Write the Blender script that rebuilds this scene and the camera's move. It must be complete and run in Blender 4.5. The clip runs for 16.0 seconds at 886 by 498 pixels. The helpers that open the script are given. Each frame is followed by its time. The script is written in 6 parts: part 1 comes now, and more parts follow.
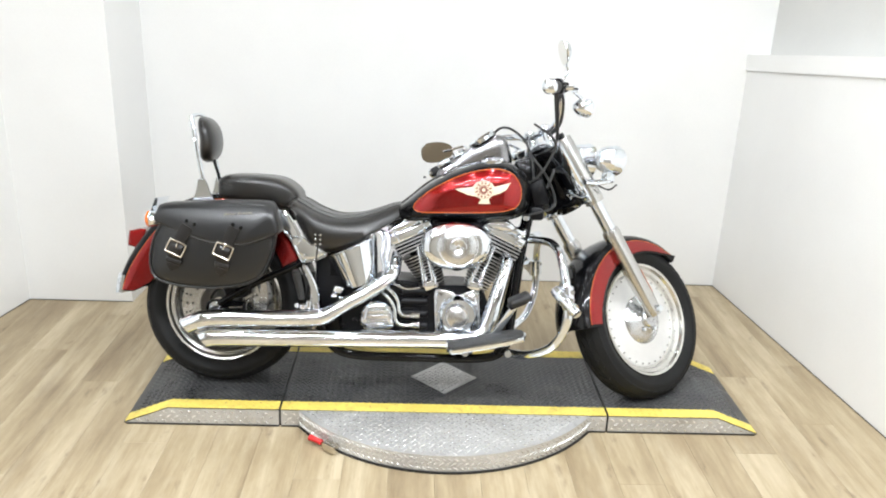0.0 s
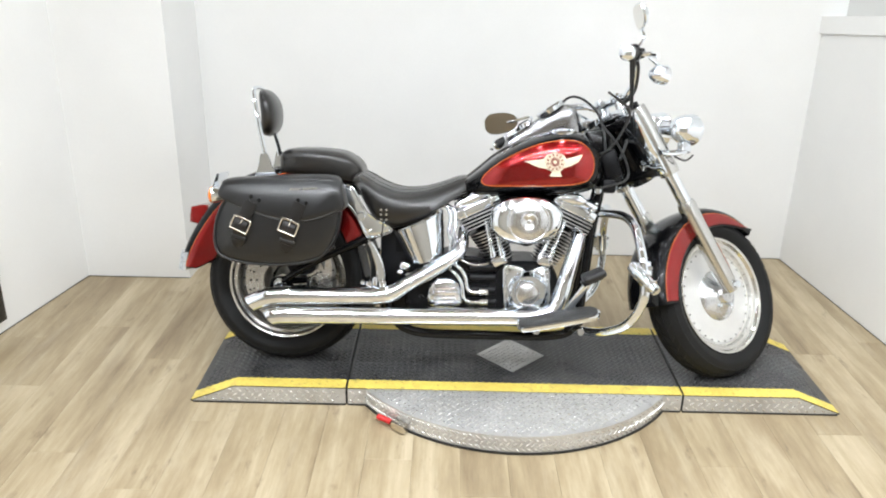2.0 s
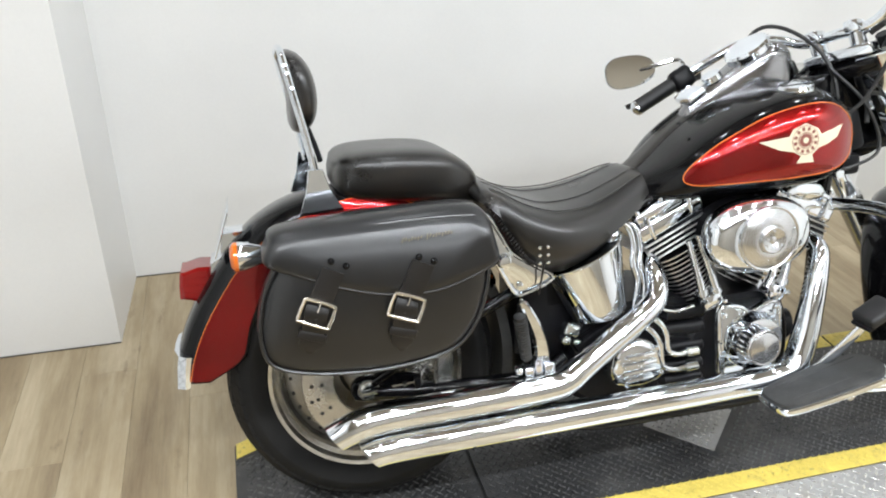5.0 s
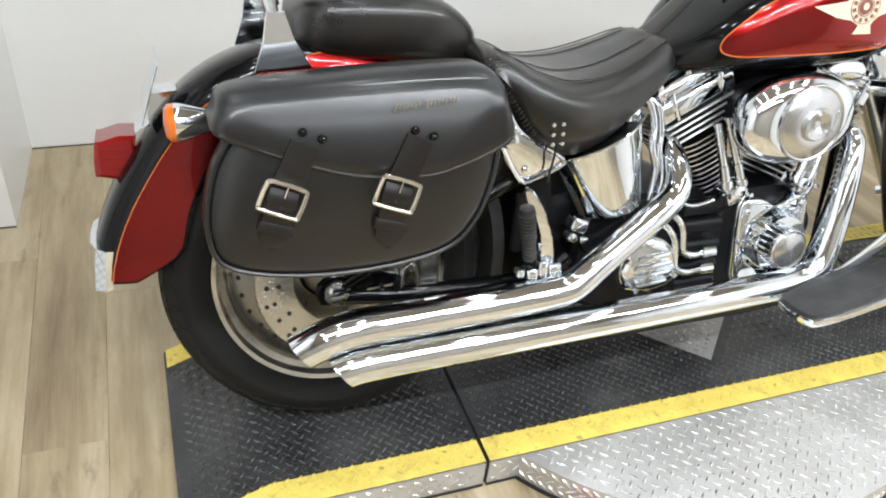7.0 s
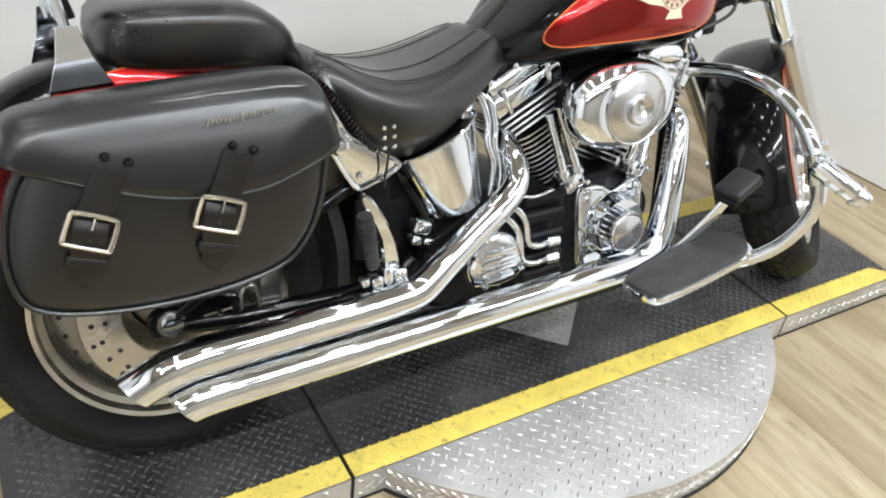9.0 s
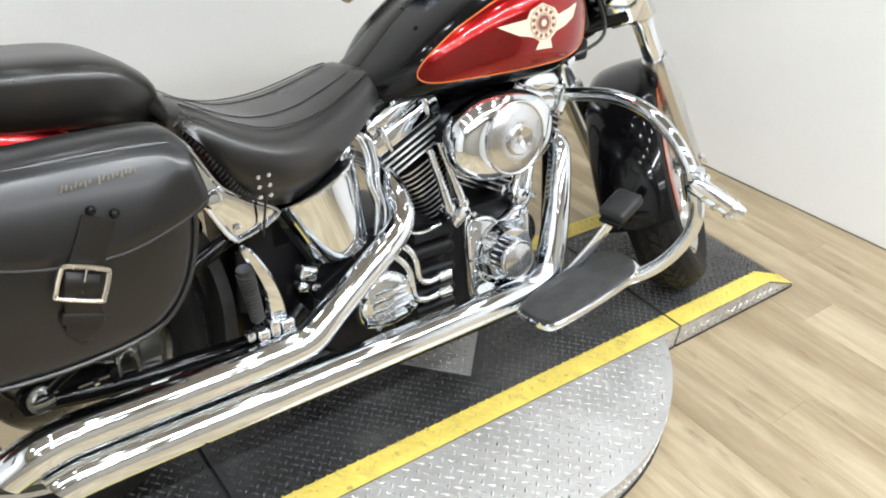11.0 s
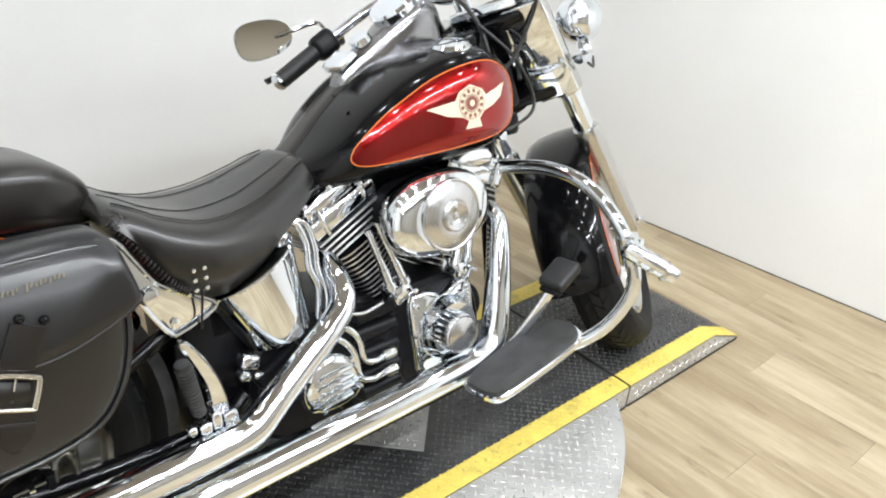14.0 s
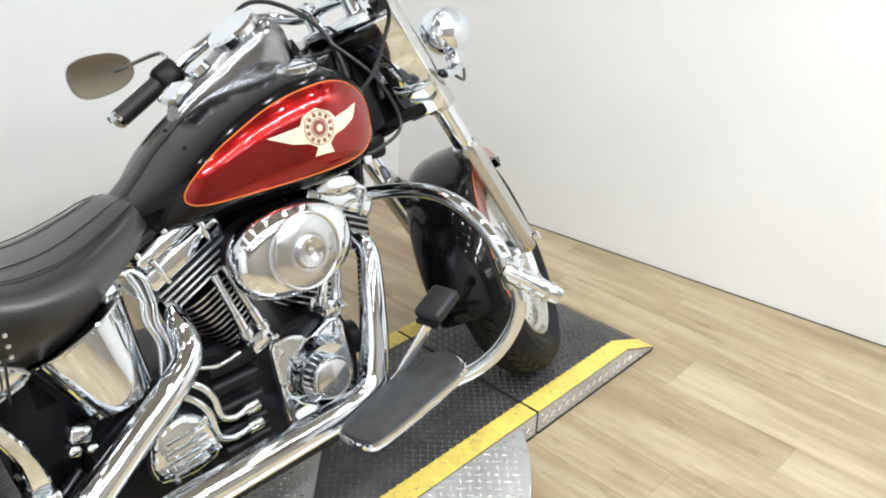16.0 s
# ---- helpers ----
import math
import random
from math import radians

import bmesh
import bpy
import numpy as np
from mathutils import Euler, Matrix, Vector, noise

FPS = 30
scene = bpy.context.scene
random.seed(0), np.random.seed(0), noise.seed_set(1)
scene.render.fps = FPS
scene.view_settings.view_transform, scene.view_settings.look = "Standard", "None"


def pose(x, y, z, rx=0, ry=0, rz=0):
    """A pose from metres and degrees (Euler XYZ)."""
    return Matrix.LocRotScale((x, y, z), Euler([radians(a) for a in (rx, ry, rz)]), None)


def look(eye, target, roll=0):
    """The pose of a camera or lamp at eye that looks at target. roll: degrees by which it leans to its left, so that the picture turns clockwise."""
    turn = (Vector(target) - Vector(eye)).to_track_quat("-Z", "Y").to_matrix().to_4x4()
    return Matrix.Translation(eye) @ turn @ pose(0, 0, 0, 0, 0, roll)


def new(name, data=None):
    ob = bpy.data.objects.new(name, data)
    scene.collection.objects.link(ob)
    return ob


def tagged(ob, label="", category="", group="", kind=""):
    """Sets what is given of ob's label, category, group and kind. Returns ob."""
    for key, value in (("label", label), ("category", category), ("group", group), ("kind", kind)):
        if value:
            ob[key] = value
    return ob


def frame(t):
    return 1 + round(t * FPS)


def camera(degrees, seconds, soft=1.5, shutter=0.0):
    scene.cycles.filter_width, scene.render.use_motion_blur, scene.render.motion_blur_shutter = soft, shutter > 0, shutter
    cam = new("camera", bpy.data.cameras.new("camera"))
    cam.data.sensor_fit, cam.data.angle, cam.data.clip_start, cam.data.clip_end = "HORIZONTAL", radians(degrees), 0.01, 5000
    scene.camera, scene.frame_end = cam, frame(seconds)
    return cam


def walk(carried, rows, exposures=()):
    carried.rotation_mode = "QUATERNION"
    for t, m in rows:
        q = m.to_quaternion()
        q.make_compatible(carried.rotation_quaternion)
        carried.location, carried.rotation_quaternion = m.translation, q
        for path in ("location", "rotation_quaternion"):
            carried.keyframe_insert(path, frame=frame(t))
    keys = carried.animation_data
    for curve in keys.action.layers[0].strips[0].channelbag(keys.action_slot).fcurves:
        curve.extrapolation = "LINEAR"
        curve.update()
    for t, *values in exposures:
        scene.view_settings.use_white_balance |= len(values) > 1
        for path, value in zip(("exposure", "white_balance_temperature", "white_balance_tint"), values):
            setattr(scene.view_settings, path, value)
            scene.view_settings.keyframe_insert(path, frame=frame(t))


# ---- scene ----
cam = camera(58.0, 16.0, 2.0)
PATH = [
    (0, (-0.186, -3.003, 1.587), (-0.108, -1.121, 0.914), 2.4),
    (0.5, (-0.179, -2.999, 1.591), (-0.103, -1.123, 0.901), 2.2),
    (1, (-0.174, -2.994, 1.59), (-0.138, -1.122, 0.89), 2.4),
    (1.5, (-0.178, -2.973, 1.548), (-0.24, -1.134, 0.766), 2.5),
    (2, (-0.308, -2.918, 1.564), (-0.311, -1.06, 0.823), 1.2),
    (2.5, (-0.456, -2.807, 1.551), (-0.469, -0.976, 0.746), 1.9),
    (3, (-0.533, -2.556, 1.52), (-0.593, -0.751, 0.661), 2.5),
    (3.5, (-0.713, -2.305, 1.481), (-0.678, -0.487, 0.65), 3.2),
    (4, (-0.901, -2.073, 1.486), (-0.718, -0.281, 0.617), 1.3),
    (6.5, (-1.143, -1.323, 1.285), (-0.489, 0.218, 0.191), 5.3),
    (7, (-1.146, -1.355, 1.263), (-0.511, 0.131, 0.085), 6.6),
    (7.5, (-1.14, -1.376, 1.259), (-0.518, 0.089, 0.047), 6.9),
    (8, (-1.113, -1.365, 1.26), (-0.377, 0.063, 0.07), 6.7),
    (8.5, (-1.092, -1.349, 1.262), (-0.239, 0.035, 0.097), 7.8),
    (9, (-1.076, -1.337, 1.259), (-0.16, 0.017, 0.107), 7.6),
    (9.5, (-1.064, -1.33, 1.26), (-0.09, -0.003, 0.123), 7.5),
    (10, (-1.047, -1.325, 1.263), (-0.015, -0.029, 0.143), 7.3),
    (12.5, (-0.998, -1.355, 1.312), (0.182, -0.08, 0.32), 6.4),
    (13, (-0.999, -1.359, 1.309), (0.214, -0.082, 0.362), 5.6),
    (13.5, (-0.993, -1.356, 1.32), (0.222, -0.079, 0.375), 5.1),
    (14, (-0.987, -1.352, 1.327), (0.228, -0.082, 0.372), 5.4),
    (14.5, (-0.979, -1.359, 1.331), (0.271, -0.125, 0.374), 6.1),
    (15, (-1.023, -1.393, 1.284), (0.291, -0.213, 0.346), 6.3),
    (15.5, (-0.987, -1.393, 1.292), (0.373, -0.262, 0.359), 7.4),
    (16, (-0.776, -1.391, 1.298), (0.529, -0.173, 0.397), 2.3),
]
walk(cam, [(t, look(eye, target, roll)) for t, eye, target, roll in PATH], [(0, 0.15), (1.5, 0.12), (2.5, 0.0), (3, 0.0), (4, -0.05), (6.5, 0.0), (7.5, 0.0), (9, -0.12), (10, -0.08), (12.5, 0.04), (14, 0.04), (16, -0.04)])

# ---- world and lights ----
world = bpy.data.worlds.new("world")
world.use_nodes = True
scene.world = world
world.node_tree.nodes["Background"].inputs[0].default_value = (0.8, 0.85, 0.9, 1)
world.node_tree.nodes["Background"].inputs[1].default_value = 0.05
CEIL = 2.62
SPOT_W, TUBE_W = 2.3, 36.5
# recessed round spots and two tube battens: x, y
SPOTS = [(x, y) for x in (-2.0, -1.3, -0.6, 0.1, 0.8, 1.4) for y in (-3.7, -2.3, -1.0, -0.3, 0.4) if abs(x) < 1.7 or y < -0.5]
TUBES = [(-1.35, -1.9), (-0.1, -1.9), (1.15, -1.9), (-0.75, -3.3), (0.6, -3.3)]


# ---- materials ----
def rgb(c):
    return (*c, 1.0)


def mat(name, col, rough=0.5, metal=0.0, var=0.12, scale=14.0, fine=160.0, bump=0.0, coat=0.0, rvar=0.06, stretch=(1, 1, 1), spec=0.5):
    """A plain surface with colour and gloss that vary at two scales and a fine relief."""
    m = bpy.data.materials.new(name)
    m.use_nodes = True
    t = m.node_tree
    b = t.nodes["Principled BSDF"]
    tc = t.nodes.new("ShaderNodeTexCoord")
    mp = t.nodes.new("ShaderNodeMapping")
    mp.inputs["Scale"].default_value = stretch
    t.links.new(tc.outputs["Object"], mp.inputs["Vector"])
    big, small = t.nodes.new("ShaderNodeTexNoise"), t.nodes.new("ShaderNodeTexNoise")
    for n, s, d in ((big, scale, 4.0), (small, fine, 3.0)):
        n.inputs["Scale"].default_value, n.inputs["Detail"].default_value = s, d
        t.links.new(mp.outputs[0], n.inputs["Vector"])
    add = t.nodes.new("ShaderNodeMath")
    add.operation = "MULTIPLY_ADD"
    t.links.new(small.outputs["Fac"], add.inputs[0])
    add.inputs[1].default_value = 0.4
    t.links.new(big.outputs["Fac"], add.inputs[2])
    ramp = t.nodes.new("ShaderNodeMapRange")
    ramp.inputs["From Min"].default_value, ramp.inputs["From Max"].default_value = 0.45, 0.95
    t.links.new(add.outputs[0], ramp.inputs["Value"])
    mix = t.nodes.new("ShaderNodeMix")
    mix.data_type = "RGBA"
    mix.inputs["A"].default_value = rgb([max(0, c * (1 - var)) for c in col])
    mix.inputs["B"].default_value = rgb([min(1, c * (1 + var)) for c in col])
    t.links.new(ramp.outputs[0], mix.inputs["Factor"])
    t.links.new(mix.outputs["Result"], b.inputs["Base Color"])
    rr = t.nodes.new("ShaderNodeMapRange")
    rr.inputs["To Min"].default_value, rr.inputs["To Max"].default_value = max(0.02, rough - rvar), rough + rvar
    t.links.new(ramp.outputs[0], rr.inputs["Value"])
    t.links.new(rr.outputs[0], b.inputs["Roughness"])
    b.inputs["Metallic"].default_value = metal
    b.inputs["Coat Weight"].default_value = coat
    b.inputs["Coat Roughness"].default_value = 0.03
    b.inputs["Specular IOR Level"].default_value = spec
    if bump:
        bp = t.nodes.new("ShaderNodeBump")
        bp.inputs["Strength"].default_value, bp.inputs["Distance"].default_value = bump, 0.002
        t.links.new(small.outputs["Fac"], bp.inputs["Height"])
        t.links.new(bp.outputs[0], b.inputs["Normal"])
    return m


def leather(name, col, rough, spec=0.6):
    """Grained leather: cells of a pebbled grain with a soft sheen."""
    m = mat(name, col, rough, var=0.25, scale=9, fine=300, bump=0.0, rvar=0.04, spec=spec)
    t = m.node_tree
    t.nodes["Principled BSDF"].inputs["Coat Weight"].default_value = 0.16
    t.nodes["Principled BSDF"].inputs["Coat Roughness"].default_value = 0.16
    vo = t.nodes.new("ShaderNodeTexVoronoi")
    vo.inputs["Scale"].default_value = 420
    tc = t.nodes["Texture Coordinate"]
    t.links.new(tc.outputs["Object"], vo.inputs["Vector"])
    wr = t.nodes.new("ShaderNodeTexNoise")
    wr.inputs["Scale"].default_value, wr.inputs["Detail"].default_value = 9, 3
    t.links.new(tc.outputs["Object"], wr.inputs["Vector"])
    ad = t.nodes.new("ShaderNodeMath")
    ad.operation = "MULTIPLY_ADD"
    t.links.new(wr.outputs["Fac"], ad.inputs[0])
    ad.inputs[1].default_value = 2.6
    fine = t.nodes.new("ShaderNodeMath")
    fine.operation = "MULTIPLY"
    fine.inputs[1].default_value = 0.22
    t.links.new(vo.outputs["Distance"], fine.inputs[0])
    t.links.new(fine.outputs[0], ad.inputs[2])
    bp = t.nodes.new("ShaderNodeBump")
    bp.inputs["Strength"].default_value, bp.inputs["Distance"].default_value = 0.16, 0.0014
    t.links.new(ad.outputs[0], bp.inputs["Height"])
    t.links.new(bp.outputs[0], t.nodes["Principled BSDF"].inputs["Normal"])
    return m


def plank_wood(name):
    """Pale oak-look boards: tone by board, long grain, knots and stains."""
    m = bpy.data.materials.new(name)
    m.use_nodes = True
    t = m.node_tree
    b = t.nodes["Principled BSDF"]
    geo, info = t.nodes.new("ShaderNodeNewGeometry"), t.nodes.new("ShaderNodeObjectInfo")
    off = t.nodes.new("ShaderNodeVectorMath")
    off.operation = "MULTIPLY_ADD"
    com = t.nodes.new("ShaderNodeCombineXYZ")
    for k in range(3):
        t.links.new(info.outputs["Random"], com.inputs[k])
    t.links.new(com.outputs[0], off.inputs[0])
    off.inputs[1].default_value = (17.0, 31.0, 9.0)
    t.links.new(geo.outputs["Position"], off.inputs[2])

    def noise_of(scale, detail, stretch, rough=0.55):
        mp, n = t.nodes.new("ShaderNodeMapping"), t.nodes.new("ShaderNodeTexNoise")
        mp.inputs["Scale"].default_value = stretch
        t.links.new(off.outputs[0], mp.inputs["Vector"])
        n.inputs["Scale"].default_value, n.inputs["Detail"].default_value, n.inputs["Roughness"].default_value = scale, detail, rough
        t.links.new(mp.outputs[0], n.inputs["Vector"])
        return n

    grain = noise_of(34, 7, (1.0, 0.05, 1.0), 0.72)
    cloud = noise_of(6.5, 7, (1.0, 0.16, 1.0), 0.66)
    cr = t.nodes.new("ShaderNodeValToRGB")
    e = cr.color_ramp.elements
    e[0].position, e[0].color = 0.20, (0.180, 0.128, 0.074, 1)
    e[1].position, e[1].color = 0.76, (0.530, 0.445, 0.305, 1)
    mid = e.new(0.5)
    mid.color = (0.370, 0.293, 0.180, 1)
    s = t.nodes.new("ShaderNodeMath")
    s.operation = "MULTIPLY_ADD"
    t.links.new(grain.outputs["Fac"], s.inputs[0])
    s.inputs[1].default_value = 0.56
    t.links.new(cloud.outputs["Fac"], s.inputs[2])
    s2 = t.nodes.new("ShaderNodeMath")
    s2.operation = "MULTIPLY_ADD"
    t.links.new(info.outputs["Random"], s2.inputs[0])
    s2.inputs[1].default_value = 0.04
    t.links.new(s.outputs[0], s2.inputs[2])
    s3 = t.nodes.new("ShaderNodeMath")
    s3.operation = "SUBTRACT"
    t.links.new(s2.outputs[0], s3.inputs[0])
    s3.inputs[1].default_value = 0.285
    t.links.new(s3.outputs[0], cr.inputs["Fac"])
    t.links.new(cr.outputs["Color"], b.inputs["Base Color"])
    b.inputs["Roughness"].default_value = 0.42
    bp = t.nodes.new("ShaderNodeBump")
    bp.inputs["Strength"].default_value, bp.inputs["Distance"].default_value = 0.12, 0.001
    t.links.new(grain.outputs["Fac"], bp.inputs["Height"])
    t.links.new(bp.outputs[0], b.inputs["Normal"])
    return m


CHROME = mat("chrome", (0.83, 0.875, 0.93), 0.045, 1.0, var=0.03, rvar=0.02, fine=40, bump=0.006)
CHROME_DULL = mat("satin_chrome", (0.62, 0.61, 0.58), 0.24, 1.0, var=0.12, bump=0.05)
ALU = mat("polished_aluminium", (0.70, 0.69, 0.66), 0.20, 1.0, var=0.08, rvar=0.07, scale=22, bump=0.04)
TURNED = mat("turned_aluminium", (0.63, 0.64, 0.655), 0.23, 1.0, var=0.02, rvar=0.01)
tn = TURNED.node_tree.nodes.new("ShaderNodeTangent")
tn.direction_type, tn.axis = "RADIAL", "Y"
TURNED.node_tree.links.new(tn.outputs[0], TURNED.node_tree.nodes["Principled BSDF"].inputs["Tangent"])
TURNED.node_tree.nodes["Principled BSDF"].inputs["Anisotropic"].default_value = 0.85
TURNED.node_tree.nodes["Principled BSDF"].inputs["Anisotropic Rotation"].default_value = 0.25
DASH = mat("grey_dash_metal", (0.30, 0.30, 0.31), 0.16, 1.0, var=0.08)
# cast aluminium darkened: the rear disc's shade is put into the colour
ALU_SHADED = mat("shaded_cast_aluminium", (0.26, 0.255, 0.245), 0.3, 1.0, var=0.12, scale=22)
SATIN = mat("satin_cast_aluminium", (0.80, 0.80, 0.79), 0.42, 0.75, var=0.04, scale=20)
FORK = mat("brushed_aluminium", (0.58, 0.58, 0.57), 0.22, 1.0, var=0.03, rvar=0.02)
BLACK = mat("black_paint", (0.003, 0.003, 0.0035), 0.2, coat=0.40, var=0.3, rvar=0.03, spec=0.08)
BLACK_METAL = mat("black_engine_paint", (0.005, 0.005, 0.006), 0.36, var=0.4, bump=0.1, spec=0.18)
FIN = mat("machined_fin", (0.72, 0.72, 0.72), 0.36, 1.0, var=0.2)
RED = mat("candy_red_paint", (0.31, 0.004, 0.0045), 0.21, 0.92, coat=1.0, var=0.12, fine=900, rvar=0.03)
ORANGE = mat("orange_pinstripe", (0.62, 0.15, 0.03), 0.25, coat=0.6, var=0.05)
CREAM = mat("cream_emblem", (0.72, 0.64, 0.47), 0.35, coat=0.4, var=0.05)
LEATHER = leather("black_leather", (0.0055, 0.0058, 0.0066), 0.32, 0.58)
SEATHIDE = leather("seat_leather", (0.0058, 0.0051, 0.0044), 0.30, 0.55)
STRAP = leather("strap_leather", (0.009, 0.0075, 0.0066), 0.42, 0.34)
RUBBER = mat("tyre_rubber", (0.009, 0.009, 0.009), 0.62, var=0.35, bump=0.15, rvar=0.1, spec=0.22)
GRIP = mat("grip_rubber", (0.011, 0.011, 0.0115), 0.5, var=0.3, bump=0.1)
PADRUBBER = mat("dusty_pad_rubber", (0.035, 0.035, 0.034), 0.55, var=0.4, scale=30, fine=240, bump=0.2)
STEEL = mat("nickel_steel", (0.66, 0.62, 0.55), 0.2, 1.0, var=0.1)
GOLD = mat("gold_stitch", (0.17, 0.145, 0.10), 0.45, 0.3)
AMBER = mat("amber_lens", (0.75, 0.16, 0.01), 0.12, coat=1.0, var=0.1)
REDLENS = mat("red_lens", (0.22, 0.004, 0.004), 0.12, coat=0.3, var=0.15)
CABLE = mat("cable_sheath", (0.015, 0.015, 0.015), 0.35)
GLASS_CLEAR = mat("clear_plastic", (0.7, 0.72, 0.72), 0.1, 0.2, var=0.05)
MIRROR = mat("mirror_glass", (0.85, 0.83, 0.78), 0.03, 1.0, var=0.01, rvar=0.01)
REFLECTOR = mat("amber_reflector", (0.55, 0.14, 0.03), 0.3, coat=0.8)
WALL = mat("white_wall_paint", (0.82, 0.82, 0.81), 0.42, var=0.03, scale=2.5, fine=120, bump=0.06)
WALL_GREY = mat("pale_grey_wall_paint", (0.62, 0.62, 0.60), 0.65, var=0.04, scale=2.5, fine=120, bump=0.06)
CEILING = mat("ceiling_paint", (0.30, 0.262, 0.215), 0.8, var=0.03, scale=3)
DARKGAP = mat("floor_underlay", (0.30, 0.235, 0.16), 0.8)
WALL_TAN = mat("taupe_wall_paint", (0.30, 0.272, 0.230), 0.7, var=0.08, scale=2)
WOOD = plank_wood("pale_oak_boards")
DECK = mat("black_treadplate", (0.040, 0.040, 0.041), 0.36, 0.1, var=0.45, scale=7, fine=120, bump=0.2, rvar=0.14)
# deck bars lighter than their plate: the sheen they catch is in the colour
DECK_BAR = mat("sheen_treadplate_bar", (0.15, 0.151, 0.154), 0.28, 0.7, var=0.5, scale=5, rvar=0.12)
TREAD = mat("aluminium_treadplate", (0.56, 0.555, 0.545), 0.46, 0.6, var=0.16, scale=6, fine=90, bump=0.12, rvar=0.1)
TREAD_BAR = mat("worn_bright_bar", (0.80, 0.79, 0.77), 0.25, 0.9, var=0.15)
YELLOW = mat("yellow_safety_paint", (0.76, 0.60, 0.13), 0.5, var=0.18, scale=10, fine=140, bump=0.15)
SEAL = mat("black_edge_seal", (0.012, 0.012, 0.012), 0.7)
REDGRIP = mat("red_plastic", (0.55, 0.02, 0.02), 0.35)
IRON = mat("dark_steel_frame", (0.05, 0.048, 0.045), 0.45, 0.5, var=0.4, bump=0.15)
WIRE = mat("galvanised_wire", (0.35, 0.36, 0.37), 0.4, 0.8)


def stain_or_sheen(m, col, scale, lo, hi, amount, stretch=(1, 1, 1)):
    """Blotches of dirt, or of painted sheen, over a material's own colour."""
    t = m.node_tree
    b = t.nodes["Principled BSDF"]
    src = b.inputs["Base Color"].links[0].from_socket
    geo, mp, n, r, mx = (t.nodes.new(q) for q in ("ShaderNodeNewGeometry", "ShaderNodeMapping", "ShaderNodeTexNoise", "ShaderNodeMapRange", "ShaderNodeMix"))
    mp.inputs["Scale"].default_value = stretch
    n.inputs["Scale"].default_value, n.inputs["Detail"].default_value, n.inputs["Roughness"].default_value = scale, 7.0, 0.68
    t.links.new(geo.outputs["Position"], mp.inputs["Vector"])
    t.links.new(mp.outputs[0], n.inputs["Vector"])
    r.inputs["From Min"].default_value, r.inputs["From Max"].default_value, r.inputs["To Max"].default_value = lo, hi, amount
    t.links.new(n.outputs["Fac"], r.inputs["Value"])
    mx.data_type = "RGBA"
    t.links.new(r.outputs[0], mx.inputs["Factor"])
    t.links.new(src, mx.inputs["A"])
    mx.inputs["B"].default_value = rgb(col)
    t.links.new(mx.outputs["Result"], b.inputs["Base Color"])


stain_or_sheen(WOOD, (0.200, 0.138, 0.076), 3.4, 0.50, 0.74, 0.6, (1.0, 0.30, 1.0))
stain_or_sheen(WOOD, (0.12, 0.080, 0.048), 17.0, 0.59, 0.72, 0.6, (1.0, 0.30, 1.0))
stain_or_sheen(WOOD, (0.58, 0.51, 0.38), 6.0, 0.54, 0.74, 0.4, (1.0, 0.18, 1.0))
stain_or_sheen(WOOD, (0.05, 0.045, 0.045), 70.0, 0.70, 0.74, 0.55, (1.0, 0.5, 1.0))
# the seat's brown sheen, put into the leather's colour
stain_or_sheen(SEATHIDE, (0.022, 0.014, 0.008), 7.0, 0.50, 0.72, 0.6, (0.45, 1.0, 1.0))
# lighter grey blotches over the black leather
stain_or_sheen(LEATHER, (0.016, 0.0165, 0.018), 6.0, 0.46, 0.72, 0.55)
stain_or_sheen(YELLOW, (0.30, 0.235, 0.08), 14.0, 0.54, 0.70, 0.5)
stain_or_sheen(YELLOW, (0.06, 0.055, 0.045), 55.0, 0.58, 0.68, 0.6)
stain_or_sheen(TREAD, (0.25, 0.20, 0.14), 7.0, 0.54, 0.75, 0.5)
stain_or_sheen(TREAD, (0.10, 0.09, 0.08), 40.0, 0.62, 0.72, 0.5)
stain_or_sheen(DECK, (0.11, 0.105, 0.095), 9.0, 0.48, 0.72, 0.55)
stain_or_sheen(DECK, (0.16, 0.155, 0.145), 60.0, 0.58, 0.72, 0.5)


# ---- mesh helpers ----
def part(name, bm, material, parent=None, label="", at=None, sharp=38):
    """Links a bmesh as one mesh object, under a thing or a part."""
    if at is not None:
        bm.transform(at)
    bmesh.ops.recalc_face_normals(bm, faces=bm.faces)
    lim = radians(sharp)
    for f in bm.faces:
        f.smooth = True
    for e in bm.edges:
        e.smooth = len(e.link_faces) == 2 and e.calc_face_angle(0) < lim
    me = bpy.data.meshes.new(name)
    bm.to_mesh(me)
    bm.free()
    me.materials.append(material)
    ob = new(name, me)
    ob.parent = parent
    if label:
        ob["label"] = label
    return ob


def empty(name, m=None, parent=None):
    ob = new(name)
    ob.empty_display_size = 0.1
    ob.parent = parent
    if m is not None:
        ob.matrix_basis = m
    return ob


def smooth_line(pts, n=6, closed=False):
    """Catmull-Rom through the points."""
    pts = [Vector(p) for p in pts]
    if len(pts) < 3 and not closed:
        return pts
    out, k = [], len(pts)
    for i in range(k if closed else k - 1):
        if closed:
            p0, p1, p2, p3 = pts[i - 1], pts[i], pts[(i + 1) % k], pts[(i + 2) % k]
        else:
            p0, p1, p2, p3 = pts[max(i - 1, 0)], pts[i], pts[i + 1], pts[min(i + 2, k - 1)]
        for j in range(n):
            s = j / n
            out.append(0.5 * (2 * p1 + (p2 - p0) * s + (2 * p0 - 5 * p1 + 4 * p2 - p3) * s * s + (3 * p1 - p0 - 3 * p2 + p3) * s ** 3))
    if not closed:
        out.append(pts[-1])
    return out


